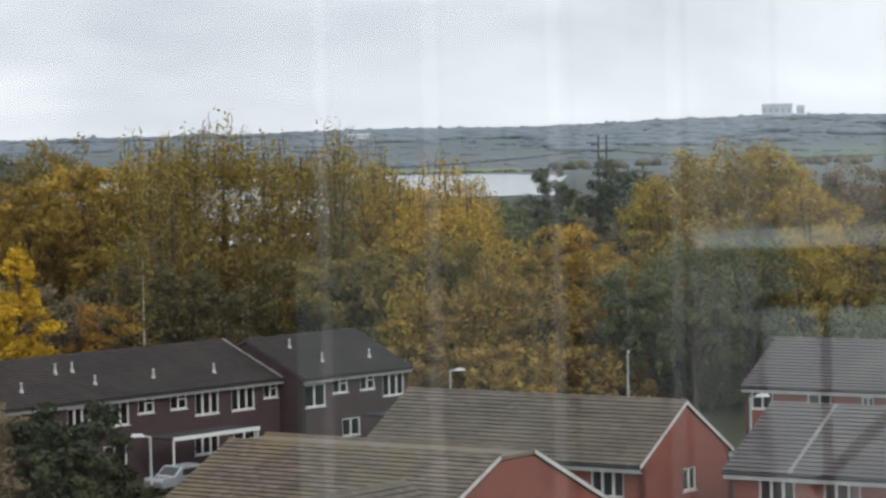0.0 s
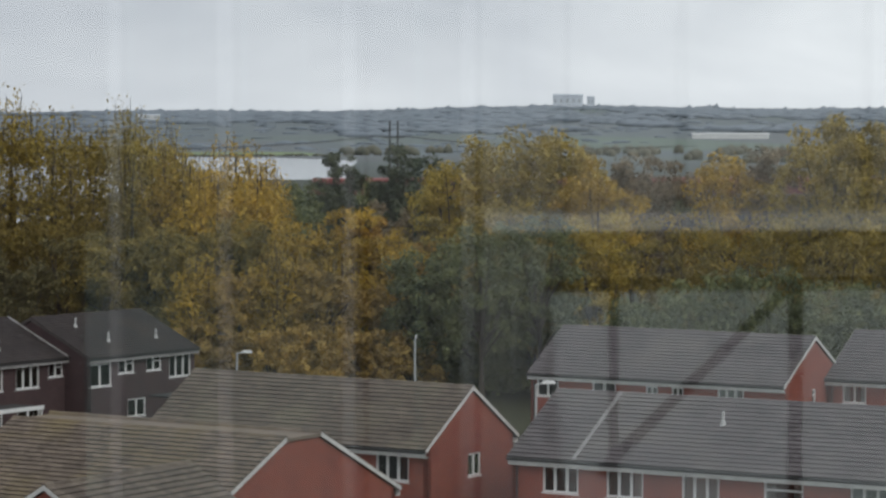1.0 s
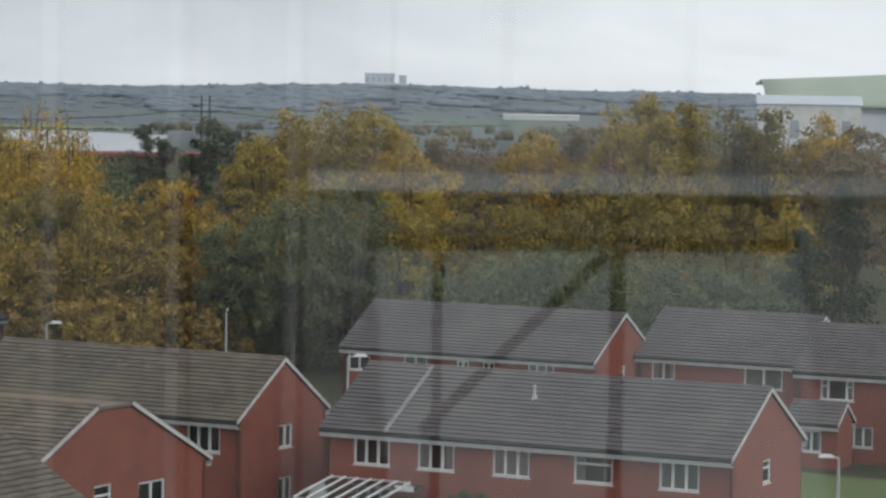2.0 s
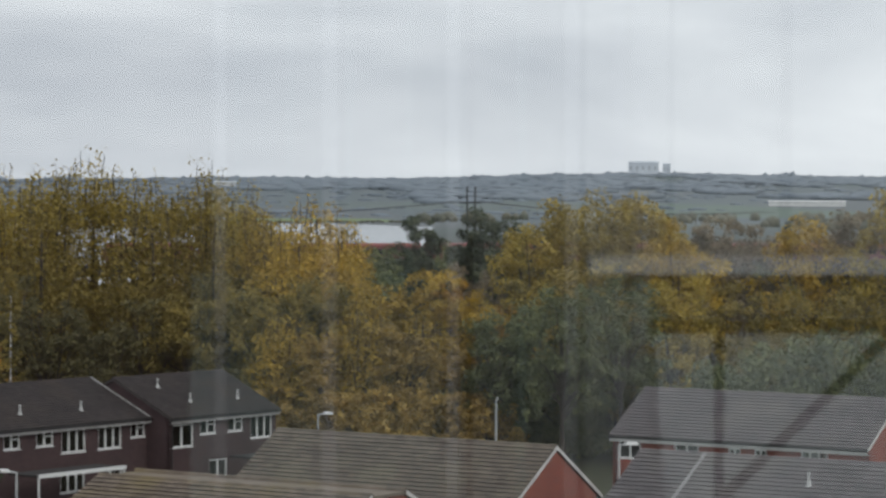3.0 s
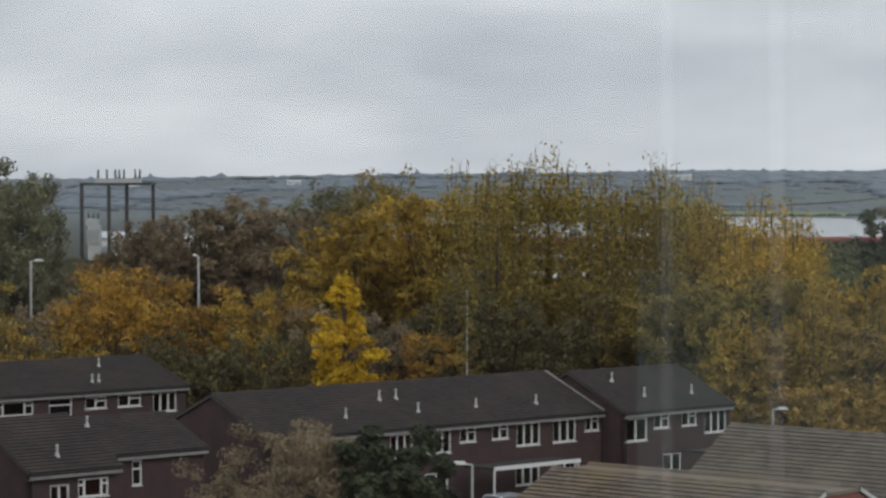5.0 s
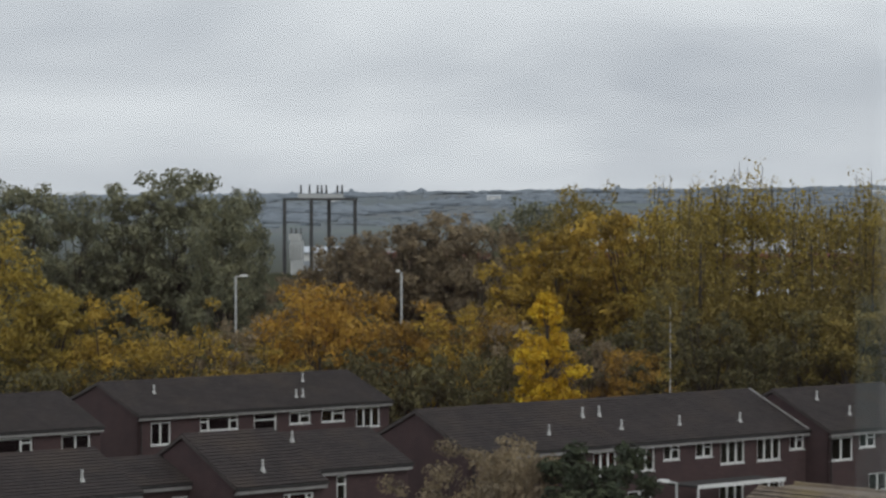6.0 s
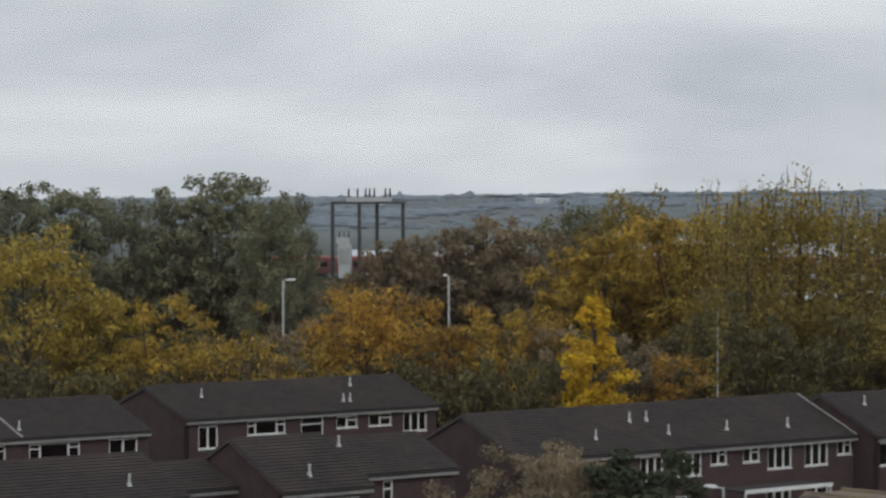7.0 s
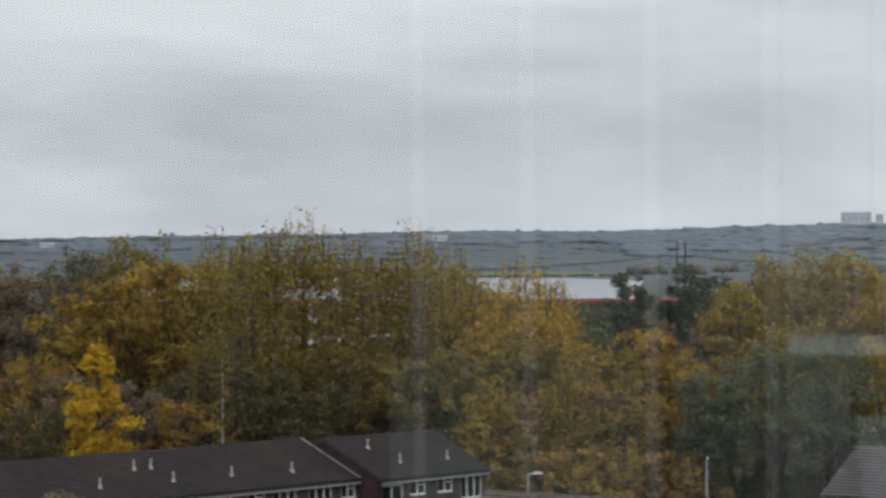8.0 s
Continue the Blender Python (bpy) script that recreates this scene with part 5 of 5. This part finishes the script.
def make_tree(name, kind, shape, h, w, count, size, seed, label, bark=BARK, thin=None):
    """One tree at the origin: tapered trunk, limbs that reach into the crown, and a crown of leaf clumps."""
    rnd = random.Random(seed)
    cs, rr, limbs = [], [], []
    if shape == "poplar":
        for k in range(34):
            a, q = rnd.uniform(0, 6.28), w * 0.5 * math.sqrt(rnd.random())
            top = h * (1.0 - 0.24 * (q / (w * 0.5)) ** 2 - rnd.uniform(0, 0.09))
            x, y = q * math.cos(a), q * math.sin(a)
            z = top - 0.7
            if k % 4 == 0:
                limbs.append(((x * 0.25, y * 0.25, h * 0.28), (x * 0.9, y * 0.9, top - 2.5), 0.06))
            if q < w * 0.3:
                limbs.append(((x, y, top - 1.8), (x, y, top - rnd.uniform(0.0, 0.4)), 0.03))
            rr0 = 0.62
            while z > h * 0.16:
                cs.append((x * (0.55 + 0.45 * z / h) + rnd.uniform(-1.1, 1.1) * min(1.0, rr0), y * (0.55 + 0.45 * z / h) + rnd.uniform(-1.1, 1.1) * min(1.0, rr0), z))
                rr.append((rr0 * rnd.uniform(0.7, 1.15), rr0 * rnd.uniform(0.7, 1.15), rnd.uniform(0.85, 1.2)))
                rr0 = min(1.7, rr0 + 0.42)
                z -= rnd.uniform(0.7, 1.4)
    elif shape in ("broad", "bush"):
        # a lobed, uneven outline: the reach changes with the direction
        off = rnd.uniform(0, 50)
        low, mid = (0.30, 0.62) if shape == "broad" else (0.0, 0.34)
        for k in range(120):
            a, el = rnd.uniform(0, 6.28), rnd.uniform(-0.8, 1.0)
            lobe = 0.92 + 0.40 * noise.noise((1.3 * math.cos(a), 1.3 * math.sin(a) + off, 1.6 * el))
            q = (0.25 + 0.75 * rnd.random() ** 0.5) * lobe
            up, down = h * (0.97 - mid), h * (mid - low)
            z = h * mid + (up if el > 0 else down) * math.sin(el * 1.57) * min(1.05, q + 0.08 * (el > 0.7))
            rad = w * 0.52 * math.cos(el * 1.25) * q
            cs.append((rad * math.cos(a), rad * math.sin(a), max(0.3, z)))
            s = w * rnd.uniform(0.07, 0.13)
            rr.append((s, s, s * rnd.uniform(0.55, 0.9)))
            if k % 5 == 0:
                limbs.append(((0, 0, h * rnd.uniform(low * 0.7 + 0.03, mid * 0.8)), cs[-1], 0.07))
    elif shape == "cone":
        for k in range(110):
            z = h * rnd.uniform(0.2, 0.97)
            rad = w * 0.5 * (1 - (z / h) ** 4) * min(1.0, 0.42 + 1.1 * z / h) * (0.82 + 0.18 * math.sin(z * 2.4 + seed)) * rnd.uniform(0.3, 1) + 0.1
            a = rnd.uniform(0, 6.28)
            cs.append((rad * math.cos(a), rad * math.sin(a), z))
            s = w * rnd.uniform(0.10, 0.18) * (1.1 - 0.5 * z / h)
            rr.append((s, s, s * 0.7))
            if k % 6 == 0:
                limbs.append(((0, 0, z * 0.8), cs[-1], 0.05))
    elif shape == "conifer":
        for k in range(90):
            z = h * (0.06 + 0.92 * rnd.random() ** 1.15)
            rad = w * 0.5 * (1 - z / h) ** 0.7 * rnd.uniform(0.1, 1.05)
            a = rnd.uniform(0, 6.28)
            cs.append((rad * math.cos(a), rad * math.sin(a), z - rad * 0.12))
            s = w * rnd.uniform(0.10, 0.18) * (1.1 - 0.6 * z / h)
            rr.append((s * 1.2, s * 1.2, s * 0.55))
    tree = thing(name, pose(0, 0, 0), label, "tree" if shape != "bush" else "shrub")
    bm = bmesh.new()
    lean = (rnd.uniform(-0.3, 0.3), rnd.uniform(-0.3, 0.3))
    top = h * (0.86 if shape in ("poplar", "conifer", "cone") else 0.6)
    pts = [Vector((lean[0] * u * u, lean[1] * u * u, top * u)) for u in (0, 0.15, 0.4, 0.7, 1.0)]
    r0 = (0.02 * h + 0.04) * (0.42 if name == "birch" else 1.0)
    limbs = [] if name == "birch" else limbs
    for k in range(4):
        tube(bm, pts[k], pts[k + 1], r0 * (1 - 0.22 * k), r0 * (1 - 0.22 * (k + 1)) + 0.01, 7)
    for a, b, r in limbs:
        a, b = Vector(a), Vector(b)
        mid = a.lerp(b, 0.5) + Vector((rnd.uniform(-0.2, 0.2), rnd.uniform(-0.2, 0.2), 0.35))
        tube(bm, a, mid, r * 1.3, r * 0.9, 5)
        tube(bm, mid, b, r * 0.9, r * 0.35, 5)
    part("trunk", bm, bark, tree)
    verts = leaf_cloud(cs, rr, int(count * (1.12 if shape == "poplar" else 0.86)), size * (1.0 if shape == "poplar" else 1.08), seed, droop=0.5 if kind == "willow" else 0.0, upright=0.15, thin=thin, tufted=shape == "poplar")
    crown = new("crown", leaf_mesh(verts, LEAF[kind]))
    crown.parent = tree
    return tree


def stand(name, kind, shape, spots, count, size, label, bark=BARK, variants=2, seed=1, thin=None):
    """Trees of one kind: spots of (x, y, height, width); a few grown forms, turned and sized for each spot."""
    rnd = random.Random(seed)
    forms = []
    for k, (x, y, h, w) in enumerate(spots):
        if k < variants:
            t = make_tree(name, kind, shape, h, w, count, size, seed * 17 + k, label, bark, thin)
            t.matrix_basis = pose(x, y, 0, 0, 0, rnd.uniform(0, 360))
            tagged(t, group=label.split(" ")[0] + " " + name + "s")
            forms.append((t, h, w))
        else:
            t, h0, w0 = forms[k % variants]
            m = Matrix.LocRotScale((x, y, 0), Euler((0, 0, rnd.uniform(0, 6.28))), (w / w0, w / w0, h / h0))
            copy_thing(t, m)


stand("poplar", "poplar", "poplar", [
    (-5.9, 239.9, 23.3, 8.1), (-2.5, 236.0, 23.9, 8.1), (0.3, 238.0, 23.8, 8.1), (3.6, 236.0, 22.9, 8.1),
    (7.0, 239.9, 22.3, 8.1), (9.7, 235.8, 23.0, 6.8), (12.3, 239.7, 22.0, 6.8),
], 10454, 0.31, "tall poplar with thinning olive-yellow leaves", variants=3, seed=1, thin=(12.0, 16.6, 0.42))
stand("poplar", "olive", "poplar", [
    (-3.8, 228.0, 20.0, 8.8), (5.2, 225.9, 19.5, 10.0), (9.8, 225.8, 18.6, 8.8),
], 10454, 0.31, "full olive-leaved poplar in a dense belt", variants=2, seed=2, thin=(12.0, 16.6, 0.40))
stand("tree", "yellowing", "poplar", [
    (14.4, 227.6, 19.8, 8.1), (18.0, 225.2, 20.4, 7.6), (16.1, 219.4, 18.0, 7.6), (19.4, 221.1, 18.6, 6.2), (20.4, 227.0, 18.6, 5.6),
], 8400, 0.31, "yellowing tree at the edge of the belt", variants=2, seed=3)
stand("shrub", "poplar", "broad", [
    (-60.4, 216.8, 18.4, 12.0), (-54.5, 218.0, 13.5, 8.0),
], 7128, 0.31, "tall olive-yellow tree behind the terraces", variants=2, seed=4)
stand("shrub", "yellowing", "bush", [
    (-49.0, 214.5, 12.6, 8.6), (-43.4, 213.7, 12.4, 10.3), (-22.8, 220.9, 11.4, 8.6), (-36.5, 215.0, 9.5, 8.6),
], 7412, 0.27, "golden-yellow autumn shrub behind the terraces", variants=2, seed=5)
stand("shrub", "orange", "bush", [
    (-33.3, 219.5, 13.6, 12.1), (-30.2, 223.0, 12.8, 8.6), (-26.3, 224.5, 12.1, 8.6), (-20.6, 227.1, 11.2, 8.6),
    (-8.7, 213.8, 8.7, 6.9), (-33.6, 219.4, 13.6, 8.6),
], 7412, 0.27, "orange autumn shrub behind the terraces", variants=3, seed=6)
stand("shrub", "brown", "bush", [
    (-39.4, 218.5, 11.2, 7.5), (-12.2, 215.7, 9.7, 7.5), (-46.0, 223.0, 9.5, 7.0), (-17.5, 222.0, 10.0, 7.0),
], 6272, 0.27, "brownish autumn shrub behind the terraces", variants=2, seed=7)
stand("shrub", "shade", "bush", [
    (-52.5, 211.5, 7.5, 9.2), (-46, 210.5, 7.8, 8.6), (-40.5, 210.5, 7.0, 8.6), (-35, 213.5, 7.6, 8.6),
    (-29.5, 216.5, 9.0, 8.6), (-24.5, 215.5, 8.8, 8.6), (-19.5, 214.5, 8.6, 8.0), (-58.5, 209.5, 8.5, 9.2),
], 5200, 0.30, "dark olive shrub at the foot of the trees", variants=3, seed=8)
stand("tree", "bright", "cone", [
    (-15.0, 211.0, 13.2, 6.2),
], 9000, 0.26, "slender bright yellow tree among shrubs", variants=1, seed=9)
stand("willow", "willow", "broad", [
    (-82.6, 278.1, 21.7, 13.0), (-80.4, 289.1, 22.4, 9.7), (-74.3, 285.6, 21.4, 9.7), (-70.1, 291.8, 21.1, 11.4),
    (-64.5, 291.0, 21.8, 9.7), (-60.2, 293.9, 23.0, 11.4), (-53.4, 285.1, 20.8, 9.7), (-53.6, 297.0, 21.3, 7.0),
], 9884, 0.36, "grey-green willow beyond the road", variants=3, seed=10)
stand("tree", "brown", "broad", [
    (-40.6, 286.9, 16.2, 8.0), (-37.8, 297.6, 17.3, 10.5), (-30.8, 288.4, 18.6, 9.6), (-26.6, 283.8, 17.9, 9.6), (-34.2, 290.0, 17.4, 9.0), (-43.0, 292.0, 14.6, 8.0), (-22.0, 287.0, 16.6, 8.0),
], 6652, 0.35, "brownish half-bare tree near the gantry", variants=2, seed=11)
stand("tree", "willow", "broad", [
    (-27.1, 328.9, 20.3, 8.4), (-24.2, 329.1, 20.0, 8.4), (-70, 300, 14, 12), (-62, 302, 14, 12),
    (-56, 300, 13, 10), (-35, 300, 13, 12),
], 5702, 0.34, "dull green tree beyond the railway road", variants=2, seed=12)
stand("tree", "yellowing", "broad", [
    (-19.6, 249.2, 16.0, 8.1), (-16.4, 249.5, 17.8, 8.1), (-13.3, 251.6, 18.7, 9.5), (-9.7, 244.8, 19.5, 9.1),
], 7603, 0.31, "golden tree beside the poplar belt", variants=2, seed=13)
stand("tree", "olive", "broad", [
    (-15.3, 279.6, 21.4, 12.5),
], 6652, 0.31, "domed olive tree beyond the belt", variants=1, seed=14)
stand("tree", "yellowing", "broad", [
    (22.0, 212.9, 12.7, 8.1), (27.8, 212.2, 12.3, 6.8),
], 6652, 0.29, "yellow-green tree beside the railway gap", variants=2, seed=15)
stand("tree", "yellowing", "broad", [
    (25.5, 210.5, 13.7, 6.4),
], 6800, 0.29, "golden-orange tree beside the railway gap", variants=1, seed=51)
stand("tree", "orange", "broad", [
    (27.2, 211.5, 13.2, 3.6), (31.8, 219.8, 10.9, 4.6), (32.6, 213.7, 10.0, 3.6),
], 4400, 0.29, "orange-yellow autumn tree beside the gap", variants=2, seed=16)
stand("tree", "brown", "broad", [
    (32.2, 237.9, 13.4, 6.8),
], 5702, 0.29, "brownish tree beside the conifers", variants=1, seed=17)
stand("tree", "russet", "broad", [
    (17.0, 205.4, 9.4, 6.6), (22.6, 203.0, 10.0, 6.2), (26.0, 205.4, 8.6, 5.6),
], 6400, 0.25, "russet thinning tree behind the brick houses", variants=3, seed=18)
stand("tree", "yellowing", "poplar", [
    (14.6, 206.8, 12.0, 5.2), (19.9, 204.6, 12.4, 5.4), (24.4, 206.6, 11.6, 4.8),
], 4400, 0.27, "upright yellowing sapling behind the brick houses", variants=2, seed=61)
stand("tree", "dusk", "broad", [
    (35.2, 297.8, 17.2, 6.0), (43.2, 302.1, 18.0, 8.6), (40.9, 300.0, 16.0, 5.5),
], 5200, 0.33, "dark grey-green tree beside the railway gap", variants=3, seed=19)
stand("tree", "poplar", "broad", [
    (36.8, 233.2, 16.4, 9.4), (40.4, 234.6, 19.0, 11.0), (43.5, 236.1, 19.6, 11.0), (47.2, 237.4, 19.2, 9.4),
    (67.2, 226.2, 20.7, 11.0), (70.5, 227.3, 20.6, 9.4),
], 8078, 0.31, "tall olive-yellow tree in the long belt", variants=3, seed=20)
stand("tree", "yellowing", "broad", [
    (48.6, 230.0, 17.2, 8.4), (60.8, 234.3, 17.9, 9.8), (84.2, 230.0, 19.4, 8.4),
], 7603, 0.31, "golden-brown tree in the long belt", variants=2, seed=21)
stand("tree", "brown", "broad", [
    (53.5, 239.2, 17.3, 8.4), (58.0, 243.2, 17.0, 8.4), (64.6, 235.4, 18.0, 8.4), (85.6, 224.2, 18.3, 9.8),
], 7128, 0.31, "brownish thin-leaved tree in the long belt", variants=2, seed=22)
stand("tree", "willow", "poplar", [
    (78.0, 237.5, 21.8, 8.4), (83.2, 241.0, 20.0, 8.4),
], 7128, 0.31, "grey-green upright tree in the long belt", variants=1, seed=23)
stand("tree", "olive", "bush", [
    (32.4, 222.6, 12.4, 8.1), (37.8, 211.6, 13.5, 9.5), (41.0, 208.0, 13.0, 8.1), (47.2, 206.7, 12.7, 8.1),
    (49.6, 202.0, 12.1, 6.8), (56.4, 200.2, 12.7, 8.1), (61.1, 203.0, 13.1, 8.1), (67.6, 200.9, 12.4, 8.1),
], 7128, 0.29, "olive tree behind the brick houses", variants=3, seed=24)
stand("tree", "poplar", "bush", [
    (43.1, 203.5, 13.4, 8.1), (53.8, 205.0, 12.5, 8.1), (65.3, 204.8, 12.6, 8.1), (71.7, 202.7, 12.8, 8.1),
], 7128, 0.29, "yellow-green tree behind the brick houses", variants=2, seed=25)
stand("tree", "green", "broad", [
    (33.6, 199.0, 13.0, 7.6), (38.2, 201.0, 13.6, 8.0), (29.8, 203.0, 11.4, 6.4),
], 6000, 0.27, "dark green tree with bare stems behind the brick houses", variants=3, seed=64)
stand("shrub", "green", "bush", [
    (34.4, 214.2, 10.9, 8.1), (31.8, 207.4, 7.2, 7.0), (39.2, 208.0, 7.9, 8.4),
    (48.0, 192.1, 9.7, 8.4), (55.9, 187.9, 9.2, 8.4), (63.6, 185.4, 9.5, 8.4),
], 7128, 0.27, "dark green shrub behind the brick houses", variants=2, seed=26)
stand("shrub", "green", "bush", [
    (28.1, 205.0, 6.0, 7.4), (35.3, 206.8, 7.0, 8.4), (43.8, 193.1, 8.0, 8.4),
    (51.7, 189.0, 9.9, 8.4), (60.6, 188.5, 9.2, 8.4),
], 7128, 0.27, "dull green shrub behind the brick houses", variants=2, seed=46)
stand("tree", "shade", "bush", [
    (-6.0, 221.9, 12.9, 7.8), (-2.8, 218.0, 11.3, 7.8), (0.7, 216.0, 10.5, 7.8), (4.2, 216.0, 11.3, 7.8),
], 7603, 0.27, "dense olive undergrowth below the poplars", variants=3, seed=27)
stand("tree", "olive", "broad", [
    (7.5, 213.9, 11.8, 7.4), (11.0, 215.7, 13.0, 7.4), (13.8, 211.6, 12.0, 7.0), (17.2, 211.3, 13.2, 7.0),
], 7200, 0.27, "olive-yellow young tree below the poplars", variants=3, seed=62)
stand("shrub", "shade", "bush", [
    (8.6, 209.0, 6.2, 6.0), (12.2, 208.6, 6.6, 6.0),
], 4200, 0.27, "dark olive shrub below the poplars", variants=2, seed=63)
stand("conifer", "ever", "conifer", [
    (65.6, 174.0, 15.4, 8.5), (61.6, 170.5, 12.6, 6.5),
], 8800, 0.27, "dark green conifer between brick houses", variants=2, seed=28)
stand("shrub", "ever", "bush", [
    (-6.6, 124.8, 9.0, 5.4), (-5.4, 121.9, 8.1, 4.8), (-7.9, 121.9, 8.5, 5.0), (-6.4, 119.0, 7.4, 5.0),
], 12000, 0.26, "dark green evergreen shrub in front of the terrace", variants=2, seed=29)
stand("shrub", "brown", "bush", [
    (-11.2, 127.5, 9.6, 6.0), (-13.4, 125.3, 9.0, 5.4), (-9.4, 124.6, 9.5, 5.6), (-10.4, 120.5, 7.8, 5.0), (-12.6, 121.0, 7.4, 5.0),
], 11000, 0.17, "bare brownish shrub in front of the terrace", variants=2, seed=30)
stand("birch", "olive", "cone", [
    (-5.6, 206.0, 14.2, 2.8),
], 800, 0.25, "pale-stemmed birch before the belt", BIRCH, variants=1, seed=31)
stand("poplar", "poplar", "poplar", [
    (-8.5, 252.0, 19.8, 8.0), (-5.0, 250.0, 20.6, 7.0), (13.5, 252.0, 20.0, 8.0), (15.0, 246.0, 18.6, 7.5),
], 8363, 0.34, "poplar in the back of the belt", variants=2, seed=41)
stand("shrub", "green", "bush", [
    (27.5, 336.0, 12.0, 9.0), (33.0, 345.0, 12.4, 9.0), (39.0, 350.0, 12.1, 9.0), (45.0, 350.0, 12.6, 10.0), (36.0, 330.0, 11.2, 9.0), (42.0, 328.0, 12.0, 9.0),
    (22.0, 344.0, 12.2, 9.0), (50.0, 344.0, 12.6, 10.0), (30.5, 352.0, 12.2, 8.0), (36.5, 354.0, 12.3, 8.0),
], 3000, 0.44, "dark green scrub on the railway bank", variants=2, seed=42)
stand("tree", "dusk", "bush", [
    (35.6, 300.0, 13.2, 7.0), (39.0, 305.0, 11.6, 8.0), (47.0, 304.0, 14.4, 9.0), (43.0, 298.0, 14.0, 9.0),
], 5200, 0.34, "dark scrub tree beside the railway gap", variants=2, seed=43)
stand("tree", "olive", "broad", [
    (80.0, 233.0, 20.2, 9.0), (86.5, 231.0, 18.8, 9.0), (74.0, 240.0, 20.6, 8.0),
], 8000, 0.31, "olive tree at the end of the long belt", variants=1, seed=47)
stand("shrub", "russet", "bush", [
    (15.5, 200.5, 5.0, 5.5), (19.0, 199.5, 5.5, 5.5), (22.5, 198.8, 5.4, 5.5), (26.0, 200.5, 5.2, 5.5), (29.0, 202.0, 5.0, 5.5),
    (12.6, 204.0, 5.4, 5.5),
], 5600, 0.27, "russet undergrowth behind the brick houses", variants=2, seed=48)
stand("shrub", "ever", "bush", [
    (25.2, 118.2, 2.9, 2.6), (27.6, 117.0, 3.3, 3.0), (59.8, 144.0, 3.6, 3.4), (61.8, 142.2, 3.6, 3.4),
], 4800, 0.16, "clipped evergreen garden shrub beside brick houses", variants=1, seed=49)
stand("shrub", "shade", "bush", [
    (-61.0, 228.0, 9.5, 8.0), (-55.0, 227.0, 9.0, 8.0), (-49.5, 228.5, 9.4, 8.0), (-44.0, 227.0, 8.8, 8.0), (-38.0, 229.0, 9.2, 8.0),
    (-32.5, 231.0, 10.0, 8.0), (-27.0, 231.5, 9.4, 8.0), (-21.5, 231.0, 9.2, 8.0), (-16.0, 229.0, 9.4, 8.0), (-11.0, 226.0, 9.0, 7.5), (-7.5, 222.0, 8.5, 7.0),
], 3600, 0.42, "dark olive thicket along the road", variants=2, seed=52)
stand("tree", "willow", "bush", [
    (-84.0, 292.0, 13.0, 11.0), (-76.0, 294.0, 13.5, 11.0), (-68.0, 296.0, 13.5, 11.0), (-60.5, 297.0, 13.0, 10.0), (-34.0, 305.0, 13.5, 11.0), (-27.0, 300.0, 13.0, 11.0),
    (-20.0, 290.0, 13.0, 11.0),
], 3600, 0.5, "dense grey-green thicket beyond the road", variants=2, seed=53)
stand("shrub", "brown", "bush", [
    (-86.0, 440.0, 8.6, 10.0), (-79.0, 441.0, 7.8, 9.0), (-72.0, 440.0, 7.8, 9.0), (-65.0, 441.0, 9.4, 9.0), (-57.0, 440.0, 11.5, 11.0), (-48.0, 438.0, 11.5, 11.0),
], 3000, 0.5, "brown scrub along the railway bank", variants=2, seed=54)


# ---- what moves ----
def motions():
    walk(TRAIN, [(t, pose(50.5 - 24.2 * (t - 1.0), 480, RAIL_Z)) for t in (0.0, 4.0, 8.0)])
    walk(BIRD, [(0.0, pose(95.0, 15, 22.6)), (7.3, pose(0.68, 15, 21.20)), (7.4, pose(-0.41, 15, 21.06)), (7.5, pose(-1.75, 15, 20.97)),
                (7.6, pose(-3.13, 15, 20.86)), (8.0, pose(-8.5, 15, 20.5))])
    for s, wing in WINGS:
        walk(wing, [(k / 10, pose(0, s * 0.035, 0.012, s * (42 if k % 2 == 0 else -46), 0, 0)) for k in range(81)])


motions()
